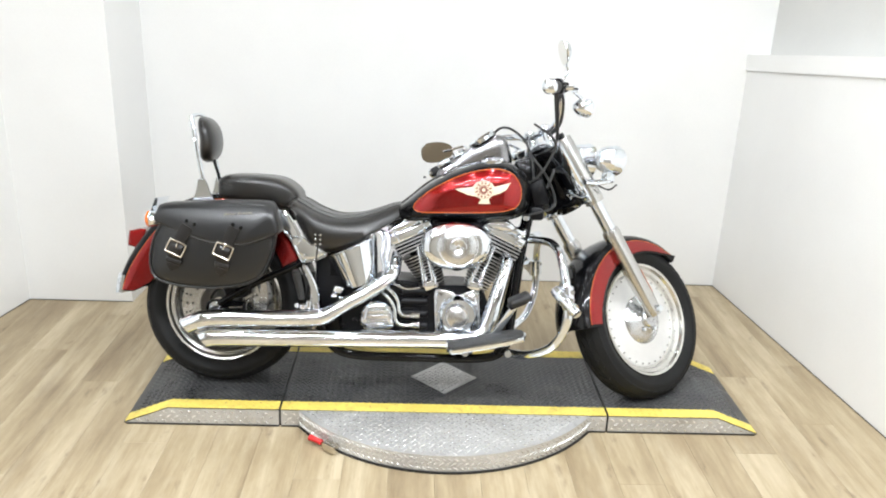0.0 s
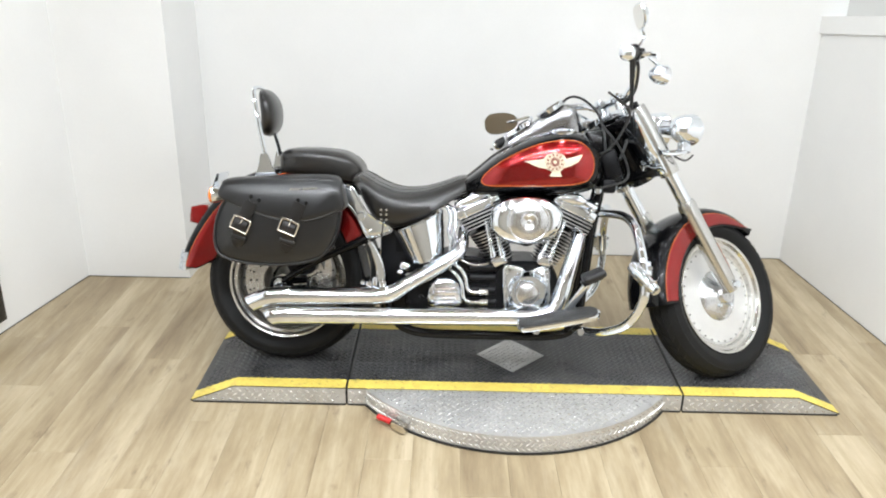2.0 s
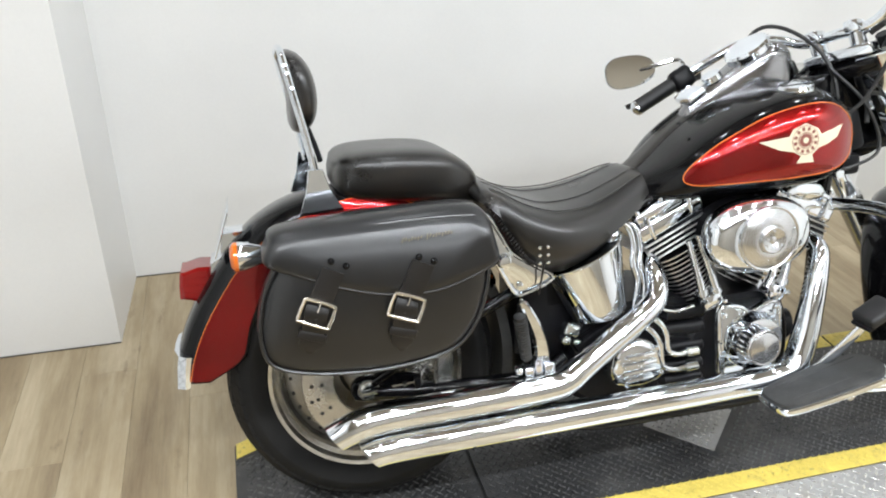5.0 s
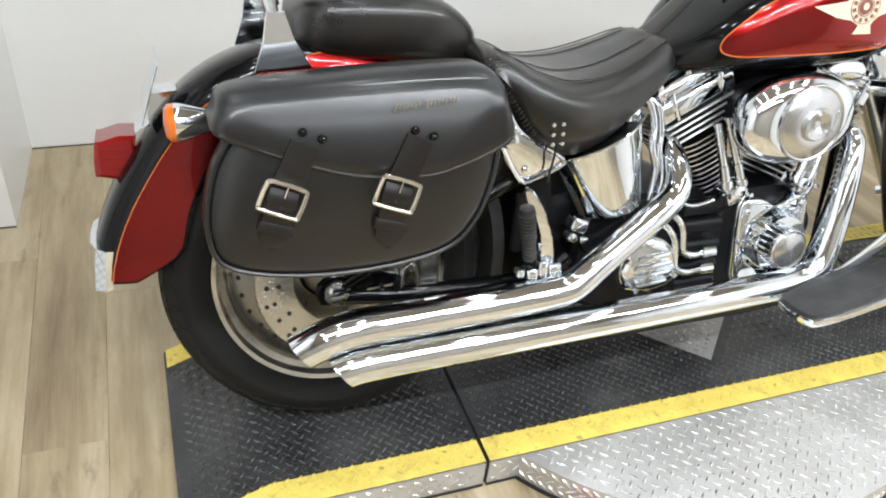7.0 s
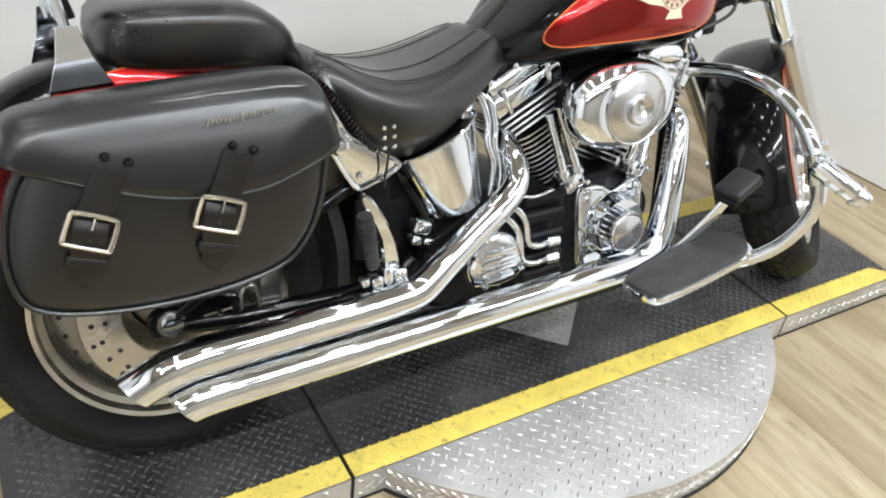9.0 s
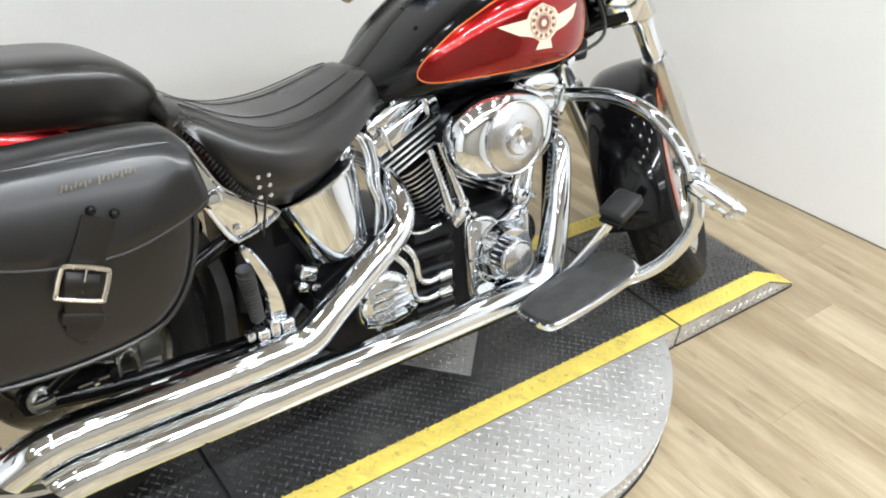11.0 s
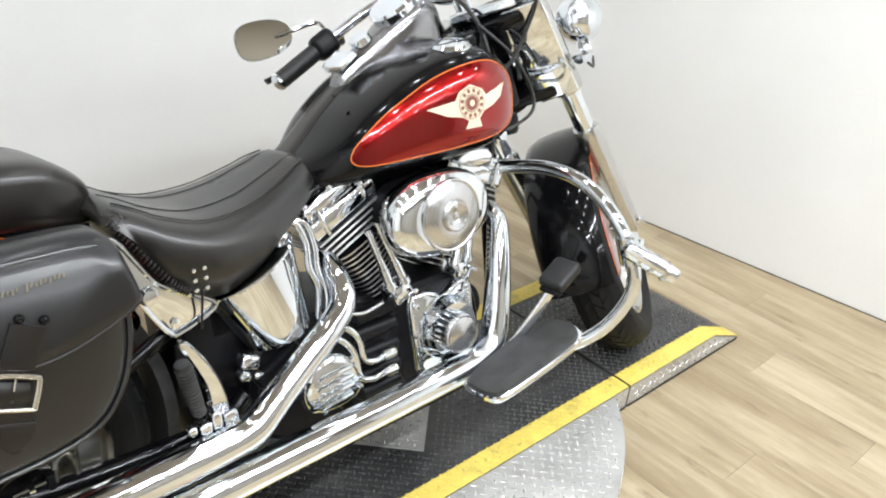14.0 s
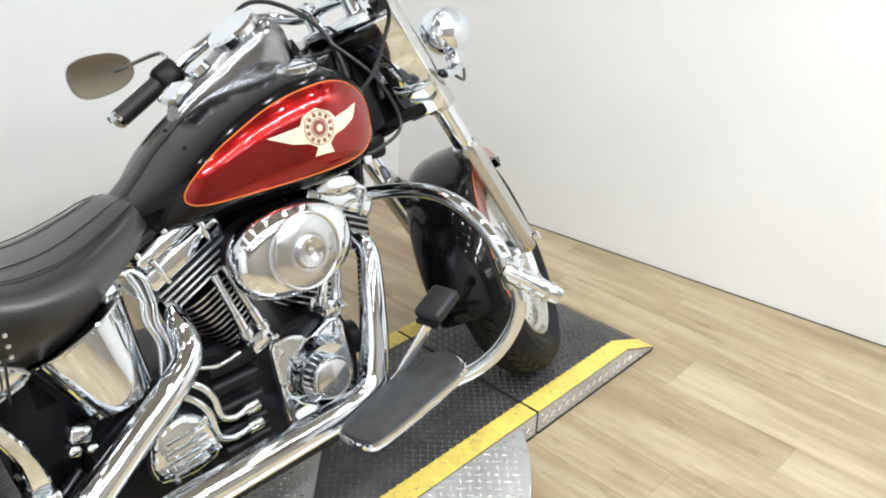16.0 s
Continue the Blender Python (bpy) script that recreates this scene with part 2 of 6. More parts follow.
def skin(bm, rings, caps=True, closed_line=False, closed_ring=True):
    """Faces between rings of equal count."""
    vs = [[bm.verts.new(p) for p in r] for r in rings]
    k = len(vs[0])
    for a in range(len(vs) if closed_line else len(vs) - 1):
        r, q = vs[a], vs[(a + 1) % len(vs)]
        for b in range(k if closed_ring else k - 1):
            bm.faces.new((r[b], r[(b + 1) % k], q[(b + 1) % k], q[b]))
    if caps and not closed_line and closed_ring:
        bm.faces.new(vs[0][::-1])
        bm.faces.new(vs[-1])
    return bm


def tube(pts, r, seg=12, n=6, bm=None, closed=False, flat=1.0, up=None):
    """A pipe along a smooth line; r: one radius or one for each point."""
    bm = bm or bmesh.new()
    line = smooth_line(pts, n, closed)
    if isinstance(r, (int, float)):
        rad = [r] * len(line)
    else:
        rad = [p.x for p in smooth_line([(q, 0, 0) for q in list(r)], n, closed)]
    if len(rad) < len(line):
        rad += [rad[-1]] * (len(line) - len(rad))
    rings, x = [], None
    for i, p in enumerate(line):
        a, b = (line[i - 1], line[(i + 1) % len(line)]) if closed else (line[max(i - 1, 0)], line[min(i + 1, len(line) - 1)])
        d = (b - a).normalized()
        if up is not None:
            x = Vector(up)
        elif x is None:
            x = d.orthogonal()
        x = (x - d * x.dot(d)).normalized()
        y = d.cross(x)
        rings.append([p + (x * math.cos(w) * flat + y * math.sin(w)) * rad[i] for w in (2 * math.pi * k / seg for k in range(seg))])
    return skin(bm, rings, closed_line=closed)


def lathe(profile, seg=48, m=None, bm=None, close=False):
    """Turns (along y, radius) about the y axis."""
    bm = bm or bmesh.new()
    m = m or Matrix()
    rings = []
    for k in range(seg):
        w = 2 * math.pi * k / seg
        rings.append([m @ Vector((r * math.cos(w), y, r * math.sin(w))) for y, r in profile])
    vs = [[bm.verts.new(p) for p in r] for r in rings]
    n = len(profile)
    for k in range(seg):
        a, b = vs[k], vs[(k + 1) % seg]
        for i in range(n if close else n - 1):
            j = (i + 1) % n
            bm.faces.new((a[i], a[j], b[j], b[i]))
    if not close:
        for i in (0, n - 1):
            if profile[i][1] > 1e-5:
                bm.faces.new([v[i] for v in vs])
    bmesh.ops.remove_doubles(bm, verts=bm.verts, dist=1e-6)
    return bm


def block(size, m=None, bevel=0.003, seg=2, bm=None):
    """A box of that size about the origin of m, with rounded edges."""
    b = bmesh.new()
    bmesh.ops.create_cube(b, size=1.0)
    bmesh.ops.scale(b, vec=size, verts=b.verts)
    if bevel:
        bmesh.ops.bevel(b, geom=list(b.edges), offset=min(bevel, min(size) * 0.45), segments=seg, affect="EDGES", profile=0.5)
    bmesh.ops.transform(b, matrix=m or Matrix(), verts=b.verts)
    if bm is None:
        return b
    me = bpy.data.meshes.new("tmp")
    b.to_mesh(me)
    b.free()
    bm.from_mesh(me)
    bpy.data.meshes.remove(me)
    return bm


def inset_line(pts, d):
    """A closed outline in two coordinates, moved inward by d; far moves shrink it about its middle."""
    if d > 0.0045:
        x0, x1, y0, y1 = min(p[0] for p in pts), max(p[0] for p in pts), min(p[1] for p in pts), max(p[1] for p in pts)
        cx, cy, hx, hy = (x0 + x1) / 2, (y0 + y1) / 2, (x1 - x0) / 2, (y1 - y0) / 2
        fx, fy = max(0.05, 1 - d / hx), max(0.05, 1 - d / hy)
        return [(cx + (a - cx) * fx, cy + (b - cy) * fy) for a, b in pts]
    k, out = len(pts), []
    area = sum(pts[i - 1][0] * pts[i][1] - pts[i][0] * pts[i - 1][1] for i in range(k))
    sgn = 1 if area > 0 else -1
    for i in range(k):
        tx, ty = pts[(i + 1) % k][0] - pts[i - 1][0], pts[(i + 1) % k][1] - pts[i - 1][1]
        ln = math.hypot(tx, ty) or 1
        out.append((pts[i][0] - sgn * ty / ln * d, pts[i][1] + sgn * tx / ln * d))
    return out


def pillow(outline, prof, n=4, bm=None, place=None, smooth=True):
    """A slab from an outline in (u, w) through steps of (v, inset)."""
    bm = bm or bmesh.new()
    line = [(p.x, p.y) for p in smooth_line([(a, b, 0) for a, b in outline], n, True)] if smooth else list(outline)
    place = place or (lambda u, v, w: Vector((u, v, w)))
    rings = [[place(a, v, b) for a, b in inset_line(line, d)] for v, d in prof]
    return skin(bm, rings)


def oval(u, wc, hv, hw, n=2.4, k=32, v0=0.0):
    """A rounded cross-section at u."""
    out = []
    for i in range(k):
        a = 2 * math.pi * i / k
        c, s = math.cos(a), math.sin(a)
        out.append(Vector((u, v0 + hv * math.copysign(abs(c) ** (2 / n), c), wc + hw * math.copysign(abs(s) ** (2 / n), s))))
    return out


def spline(xs, ys):
    """A smooth function through the given values."""
    line = smooth_line([(x, y, 0) for x, y in zip(xs, ys)], 8)
    lx, ly = [p.x for p in line], [p.y for p in line]
    return lambda x: float(np.interp(x, lx, ly))


def along(p, q):
    """The pose at p whose y axis points to q."""
    d = Vector(q) - Vector(p)
    return Matrix.Translation(p) @ d.to_track_quat("Y", "Z").to_matrix().to_4x4()


# ---- the room ----
def wall(name, p0, p1, z0, z1, material, thick=0.12, label=""):
    """A wall whose inner face runs from p0 to p1, with the room on its left."""
    a, b = Vector((*p0, 0)), Vector((*p1, 0))
    d = (b - a).normalized()
    out = Vector((d.y, -d.x, 0)) * thick
    bm = bmesh.new()
    ring = [a, b, b + out, a + out]
    za, zb = z1 if isinstance(z1, tuple) else (z1, z1)
    skin(bm, [[p + Vector((0, 0, z0)) for p in ring], [p + Vector((0, 0, z)) for p, z in zip(ring, (za, zb, zb, za))]])
    return tagged(part(name, bm, material, label=label), label, "wall", kind="structure")


BACK, JOG = 0.965, 0.56
LEFT_FAR, LEFT_NEAR = (-2.0, JOG), (-2.9, -4.4)
RIGHT_FAR, RIGHT_NEAR = (1.445, BACK), (1.95, -4.4)
LEDGE, LEDGE_NEAR = 1.146, 1.69  # the low wall rises towards the near end
wall("wall_north", (RIGHT_FAR[0] + 0.3, BACK), (-1.50, BACK), 0, CEIL, WALL, label="plain white painted back wall")
wall("wall_jog_side", (-1.50, BACK), (-1.515, JOG), 0, CEIL, WALL, label="white side of a boxed-out wall corner")
wall("wall_jog_front", (-1.515, JOG), LEFT_FAR, 0, CEIL, WALL, label="white boxed-out part of the back wall")
wall("wall_west", LEFT_FAR, LEFT_NEAR, 0, CEIL, WALL, label="plain white painted side wall")
wall("wall_south", LEFT_NEAR, (RIGHT_NEAR[0] + 0.12, -4.4), 0, CEIL, WALL_TAN, label="plain taupe wall behind the walkway")
wall("wall_east", RIGHT_NEAR, RIGHT_FAR, 0, (LEDGE_NEAR, LEDGE), WALL, thick=0.098, label="white low wall under a ledge")
wall("wall_east_upper", (RIGHT_NEAR[0] + 0.1, -4.4), (RIGHT_FAR[0] + 0.1, BACK), LEDGE - 0.1, CEIL, WALL_GREY, label="pale grey wall set back above the ledge")
# dark open joint between the boards and the walls
for p0, p1 in (((RIGHT_FAR[0], BACK), (-1.50, BACK)), ((-1.515, JOG), LEFT_FAR), (LEFT_FAR, LEFT_NEAR), (RIGHT_NEAR, RIGHT_FAR)):
    a, b = Vector((*p0, 0)), Vector((*p1, 0))
    d = (b - a).normalized()
    inn = Vector((-d.y, d.x, 0)) * 0.003
    bm = bmesh.new()
    skin(bm, [[p + Vector((0, 0, h)) for p in (a, b, b + inn, a + inn)] for h in (0.0004, 0.0030)])
    tagged(part("trim", bm, IRON), "thin dark joint between floor boards and wall", "trim", kind="structure")
# capping board of the ledge
bm = bmesh.new()
skin(bm, [[Vector((x + o, y, z + h)) for o, h in ((-0.012, 0.001), (0.0995, 0.001), (0.0995, 0.079), (-0.012, 0.079))] for (x, y), z in ((RIGHT_NEAR, LEDGE_NEAR), (RIGHT_FAR, LEDGE))])
tagged(part("ledge_trim", bm, WALL),
       "white painted capping board along the low wall", "trim", kind="structure")
bm = bmesh.new()
skin(bm, [[Vector((x, y, z)) for x, y in ((-3.1, -4.6), (2.3, -4.6), (2.3, 1.2), (-3.1, 1.2))] for z in (CEIL, CEIL + 0.1)])
tagged(part("ceiling", bm, CEILING), "brown painted flat ceiling", "ceiling", kind="structure")
bm = bmesh.new()
skin(bm, [[Vector((x, y, z)) for x, y in ((-3.1, -4.6), (2.3, -4.6), (2.3, 1.2), (-3.1, 1.2))] for z in (-0.1, -0.006)])
floor = tagged(part("floor", bm, DARKGAP), "pale oak-look vinyl plank floor with scuffs", "floor", kind="structure")

# ---- lamps ----
for i, (x, y) in enumerate(SPOTS):
    lamp = empty("ceiling_spot", pose(x, y, CEIL))
    tagged(lamp, "round white recessed ceiling spot, switched on", "ceiling light", "ceiling spots")
    part("housing", lathe([(-0.02, 0.075), (-0.02, 0.085), (-0.002, 0.09), (0.0, 0.09)], 24, pose(0, 0, 0, 90)), WALL, lamp)
    ld = bpy.data.lights.new("spot_light", "AREA")
    ld.shape, ld.size, ld.energy, ld.color = "DISK", 0.10, SPOT_W, (0.90, 0.95, 1.0)
    lo = new("spot_light", ld)
    lo.matrix_basis = pose(x, y, CEIL - 0.03)
for i, (x, y) in enumerate(TUBES):
    lamp = empty("tube_lamp", pose(x, y, CEIL))
    tagged(lamp, "white twin tube batten lamp on the ceiling, switched on", "ceiling light", "tube lamps")
    part("housing", block((1.22, 0.14, 0.05), pose(0, 0, -0.026), 0.006), WALL, lamp)
    for s in (0.0,):
        ld = bpy.data.lights.new("tube_light", "AREA")
        ld.shape, ld.size, ld.size_y, ld.energy, ld.color = "RECTANGLE", 1.18, 0.035, TUBE_W if y > -2.5 else TUBE_W * 0.5, (0.90, 0.95, 1.0)
        lo = new("tube_light", ld)
        lo.matrix_basis = pose(x, y + s, CEIL - 0.06)


# ---- the turntable platform ----
H, FRONT, REAR = 0.068, -0.50, 0.0
JL, JR, TIPL, TIPR, BENDL, BENDR = -0.64, 0.540, -1.193, 1.10, -1.035, 0.945
DISC_C, DISC_R = (-0.05, -0.125), 0.645
platform = empty("motorcycle_turntable", pose(0, 0, 0))
tagged(platform, "low treadplate turntable platform with yellow edges under the motorcycle", "turntable")


def slab(name, outline, z0, z1, material, parent, label="", bevel=0.0):
    bm = bmesh.new()
    skin(bm, [[Vector((x, y, z)) for x, y in outline] for z in (z0, z1)])
    return part(name, bm, material, parent, label)


def ramp(name, xin, xbend, xtip, parent):
    """An end section: flat, then sloping to the floor."""
    y0, y1 = FRONT, REAR
    prof = [(xin, 0.004), (xin, H), (xbend, H), (xtip, 0.006), (xtip, 0.003)]
    bm = bmesh.new()
    skin(bm, [[Vector((x, y, z)) for x, z in prof] for y in (y0, y1)])
    return part(name, bm, DECK, parent, "black treadplate ramp end")


def top_of(x):
    if x < BENDL:
        return 0.006 + (H - 0.006) * (x - TIPL) / (BENDL - TIPL)
    if x > BENDR:
        return 0.006 + (H - 0.006) * (TIPR - x) / (TIPR - BENDR)
    return H


def lugs(name, inside, x0, x1, y0, y1, material, parent, step=0.021, ln=0.0085, wd=0.0024, ht=0.0013, label=""):
    """The raised bars of treadplate, turned by turns."""
    verts, faces = [], []
    nx, ny = int((x1 - x0) / step), int((y1 - y0) / step)
    for i in range(nx):
        for j in range(ny):
            for half in (0, 1):
                x, y = x0 + (i + 0.5 + 0.5 * half) * step, y0 + (j + 0.5 + 0.5 * half) * step
                if not inside(x, y):
                    continue
                a = radians(45 if half else -45)
                c, s = math.cos(a), math.sin(a)
                z = top_of(x)
                n = len(verts)
                for px, py, pz in ((-ln, 0, 0), (0, -wd, 0), (ln, 0, 0), (0, wd, 0), (-ln * 0.55, 0, ht), (ln * 0.55, 0, ht)):
                    X = x + px * c - py * s
                    verts.append((X, y + px * s + py * c, top_of(X) + pz))
                faces += [(n, n + 1, n + 5, n + 4), (n + 1, n + 2, n + 5), (n + 2, n + 3, n + 4, n + 5), (n + 3, n, n + 4)]
    me = bpy.data.meshes.new(name)
    me.from_pydata(verts, [], faces)
    me.materials.append(material)
    ob = new(name, me)
    ob.parent = parent
    ob["kind"] = "stuff"
    if label:
        ob["label"] = label
    return ob


ST = 0.052
DIA = (-0.048, -0.243, 0.127)


def on_deck(x, y):
    if abs(x - JL) < 0.012 or abs(x - JR) < 0.012 or not (FRONT + ST + 0.008 < y < REAR - ST - 0.008):
        return False
    return abs(x - DIA[0]) + abs(y - DIA[1]) > DIA[2] + 0.012


def on_disc(x, y):
    return y < FRONT - 0.012 and (x - DISC_C[0]) ** 2 + (y - DISC_C[1]) ** 2 < (DISC_R - 0.014) ** 2


G = 0.004
slab("center_deck", [(JL + G, FRONT), (JR - G, FRONT), (JR - G, REAR), (JL + G, REAR)], 0.004, H, DECK, platform, "black treadplate centre deck")
ramp("ramp", JL - G, BENDL, TIPL, platform)
ramp("ramp", JR + G, BENDR, TIPR, platform)
for x in (JL, JR):
    slab("joint_seal", [(x - G + 0.0005, FRONT + 0.001), (x + G - 0.0005, FRONT + 0.001), (x + G - 0.0005, REAR - 0.001), (x - G + 0.0005, REAR - 0.001)], 0.004, H - 0.006, SEAL, platform)
lugs("tread_pattern", on_deck, TIPL + 0.02, TIPR - 0.02, FRONT + ST, REAR - ST, DECK_BAR, platform, 0.0235, 0.0105, 0.0032, 0.0022)
# aluminium front faces of the three sections, and their black foot line
for xs in ([JL + G, JR - G], [TIPL + 0.01, JL - G], [JR + G, TIPR - 0.01]):
    bm = bmesh.new()
    pts = sorted({xs[0], xs[1], *[b for b in (BENDL, BENDR) if xs[0] < b < xs[1]]})
    ring = [(x, 0.005) for x in pts] + [(x, max(0.006, top_of(x) - 0.004)) for x in reversed(pts)]
    skin(bm, [[Vector((x, y, z)) for x, z in ring] for y in (FRONT - 0.003, FRONT - 0.0004)])
    part("skirt", bm, TREAD, platform, "aluminium treadplate skirt")
    verts, faces = [], []
    for i in range(int((xs[1] - xs[0]) / 0.03)):
        for j, zz in enumerate((0.016, 0.034, 0.052)):
            x = xs[0] + (i + 0.5 + 0.5 * (j % 2)) * 0.03
            if x + 0.01 > xs[1] or zz + 0.008 > top_of(x):
                continue
            a = radians(35 if j % 2 else -35)
            c, s = math.cos(a), math.sin(a)
            n = len(verts)
            for px, pz, py in ((-0.012, 0, 0), (0, -0.0034, 0), (0.012, 0, 0), (0, 0.0034, 0), (-0.006, 0, -0.0028), (0.006, 0, -0.0028)):
                verts.append((x + px * c - pz * s, FRONT - 0.003 + py, zz + px * s + pz * c))
            faces += [(n, n + 4, n + 5, n + 1), (n + 1, n + 5, n + 2), (n + 2, n + 5, n + 4, n + 3), (n + 3, n + 4, n)]
    me = bpy.data.meshes.new("skirt_pattern")
    me.from_pydata(verts, [], faces)
    me.materials.append(TREAD_BAR)
    ob = new("skirt_pattern", me)
    ob.parent = platform
    ob["kind"] = "stuff"
    slab("foot_strip", [(xs[0], FRONT - 0.005), (xs[1], FRONT - 0.005), (xs[1], FRONT + 0.01), (xs[0], FRONT + 0.01)], 0.0, 0.006, SEAL, platform)
# yellow stripes, following the ramps
for y0, y1 in ((FRONT - 0.0015, FRONT + ST), (REAR - ST, REAR + 0.0015)):
    for xs in ([JL + G, JR - G], [TIPL + 0.004, JL - G], [JR + G, TIPR - 0.004]):
        pts = sorted({xs[0], xs[1], *[b for b in (BENDL, BENDR) if xs[0] < b < xs[1]]})
        bm = bmesh.new()
        skin(bm, [[Vector((x, y, top_of(x) + dz)) for y, dz in ((y0, 0.0002), (y0, 0.0022), (y1, 0.0022), (y1, 0.0002))] for x in pts])
        part("edge_stripe", bm, YELLOW, platform, "yellow painted edge stripe")
for y0, y1 in ((FRONT, FRONT + ST), (REAR - ST, REAR)):
    lg = lugs("stripe_pattern", lambda x, y: abs(x - JL) > 0.012 and abs(x - JR) > 0.012, TIPL + 0.02, TIPR - 0.02, y0 + 0.003, y1 - 0.001, YELLOW, platform, 0.0235, 0.0095, 0.0030, 0.0020)
    lg.location.z = 0.0020
# inset diamond
dx, dy, r = DIA
slab("diamond_plate", [(dx - r, dy), (dx, dy - r), (dx + r, dy), (dx, dy + r)], H + 0.0006, H + 0.0035, TREAD, platform, "bare aluminium diamond plate")
lg = lugs("diamond_pattern", lambda x, y: abs(x - dx) + abs(y - dy) < r - 0.012, dx - r, dx + r, dy - r, dy + r, TREAD_BAR, platform, 0.024, 0.0095, 0.0028, 0.0022)
lg.location.z = 0.0033
# round front plate
half = math.acos((FRONT - 0.004 - DISC_C[1]) / -DISC_R)
arc = [(DISC_C[0] + DISC_R * math.sin(a), DISC_C[1] - DISC_R * math.cos(a)) for a in np.linspace(-half, half, 49)]
plate = slab("round_plate", arc, 0.006, H, TREAD, platform, "bare aluminium treadplate half disc")
slab("foot_strip", [(DISC_C[0] + (x - DISC_C[0]) * 1.006, DISC_C[1] + (y - DISC_C[1]) * 1.006) for x, y in arc], 0.0, 0.008, SEAL, platform)
lugs("disc_pattern", on_disc, -0.7, 0.6, -0.8, FRONT, TREAD_BAR, platform, 0.030, 0.0125, 0.0032, 0.0024)
verts, faces = [], []
for i, a in enumerate(np.linspace(-half + 0.02, half - 0.02, 58)):
    for j, zz in enumerate((0.018, 0.036, 0.054)):
        aa = a + (0.5 * (half * 2 / 58) if j % 2 else 0)
        sl = 0.7 if j % 2 else -0.7
        n = len(verts)
        for pa, pz, pr in ((-0.012, 0, 0), (0, -0.0034, 0), (0.012, 0, 0), (0, 0.0034, 0), (-0.006, 0, 0.0028), (0.006, 0, 0.0028)):
            b, rr = aa + pa / DISC_R, DISC_R + pr
            verts.append((DISC_C[0] + rr * math.sin(b), DISC_C[1] - rr * math.cos(b), zz + pz + pa * sl))
        faces += [(n, n + 1, n + 5, n + 4), (n + 1, n + 2, n + 5), (n + 2, n + 3, n + 4, n + 5), (n + 3, n, n + 4)]
me = bpy.data.meshes.new("rim_pattern")
me.from_pydata(verts, [], faces)
me.materials.append(TREAD_BAR)
ob = new("rim_pattern", me)
ob.parent = platform
ob["kind"] = "stuff"
# foot lever at the plate's side
lever = empty("foot_lever", None, platform)
lever["label"] = "steel foot lever with a red rubber grip"
part("bracket", block((0.055, 0.030, 0.030), pose(-0.445, -0.655, 0.020, 0, 0, -38), 0.004), STEEL, lever)
part("pin", tube([(-0.46, -0.64, 0.03), (-0.43, -0.67, 0.03)], 0.008), STEEL, lever)
part("grip", tube([(-0.475, -0.635, 0.022), (-0.520, -0.609, 0.026)], [0.009, 0.011], 12), REDGRIP, lever, "red rubber grip")

# ---- the mesh panel by the side wall ----
wdir = (Vector((*LEFT_NEAR, 0)) - Vector((*LEFT_FAR, 0))).normalized()
start = Vector((-2.087, -0.025, 0.065))
panel_m = Matrix.Translation(start) @ Matrix.Rotation(math.atan2(wdir.y, wdir.x), 4, "Z")
panel = empty("wire_mesh_panel", panel_m)
tagged(panel, "dark steel framed wire mesh panel standing by the side wall", "mesh panel")
PW, PH = 1.2, 1.95
for p, s in (((0.02, 0, PH / 2), (0.04, 0.03, PH)), ((PW - 0.02, 0, PH / 2), (0.04, 0.03, PH)), ((PW / 2, 0, 0.02), (PW - 0.08, 0.03, 0.04)), ((PW / 2, 0, PH - 0.02), (PW - 0.08, 0.03, 0.04))):
    part("frame_bar", block(s, pose(*p), 0.003), IRON, panel)
bm = bmesh.new()
for sgn in (1, -1):
    for i in range(-60, 62):
        x0 = 0.04 + i * 0.032
        lo, hi = max(x0, 0.04), min(x0 + (PH - 0.08) * 0.55, PW - 0.04)
        if hi - lo < 0.02:
            continue
        pts = []
        for x in (lo, hi):
            z = 0.04 + (x - x0) / 0.55
            pts.append((x if sgn > 0 else PW - x, 0.002 * sgn, z))
        tube(pts, 0.0014, 4, bm=bm)
part("wire_mesh", bm, WIRE, panel, "galvanised diamond wire mesh")


# ---- the motorcycle: u forward from the rear axle, v to its left, w up ----
LEAN_DEG, STEER, RAKE = 13.0, 32.0, 31.0
bike = empty("motorcycle", Matrix.Translation((-0.891, -0.285, H + 0.003)) @ Matrix.Rotation(radians(-LEAN_DEG), 4, "X"))
tagged(bike, "red and black cruiser motorcycle with chrome engine and leather saddlebag", "motorcycle")
WB, RF, RR = 1.614, 0.298, 0.298
MID = 0.055  # the wheels stand this far to the left of the line through the axle ends
ca, sa = math.cos(radians(RAKE)), math.sin(radians(RAKE))
AXLE = Vector((WB, MID, 0.283))
AXIS, FWD = Vector((-sa, 0, ca)), Vector((ca, 0, sa))
PIV = AXLE - FWD * 0.055
S = Matrix.Translation(PIV) @ Matrix.Rotation(radians(STEER), 4, AXIS) @ Matrix.Translation(-PIV)


# the bars and lamps are given about a steering line without that offset
SB = S @ Matrix.Translation((-0.025, 0.008, -0.015))


def forked(s, v=0.0, e=0.0):
    """A point on the fork before it is turned: s up the fork from the axle, e ahead of it."""
    return AXLE + AXIS * s + FWD * e + Vector((0, v, 0))


# ---- wheels ----
def tyre_profile(r, rim, hw):
    out = [(-hw * 0.62, rim), (-hw * 0.80, rim + 0.012), (-hw * 0.99, rim + 0.035), (-hw, r - 0.042), (-hw * 0.90, r - 0.022), (-hw * 0.70, r - 0.009),
           (-hw * 0.40, r - 0.002), (0, r)]
    return out + [(-y, q) for y, q in reversed(out[:-1])]


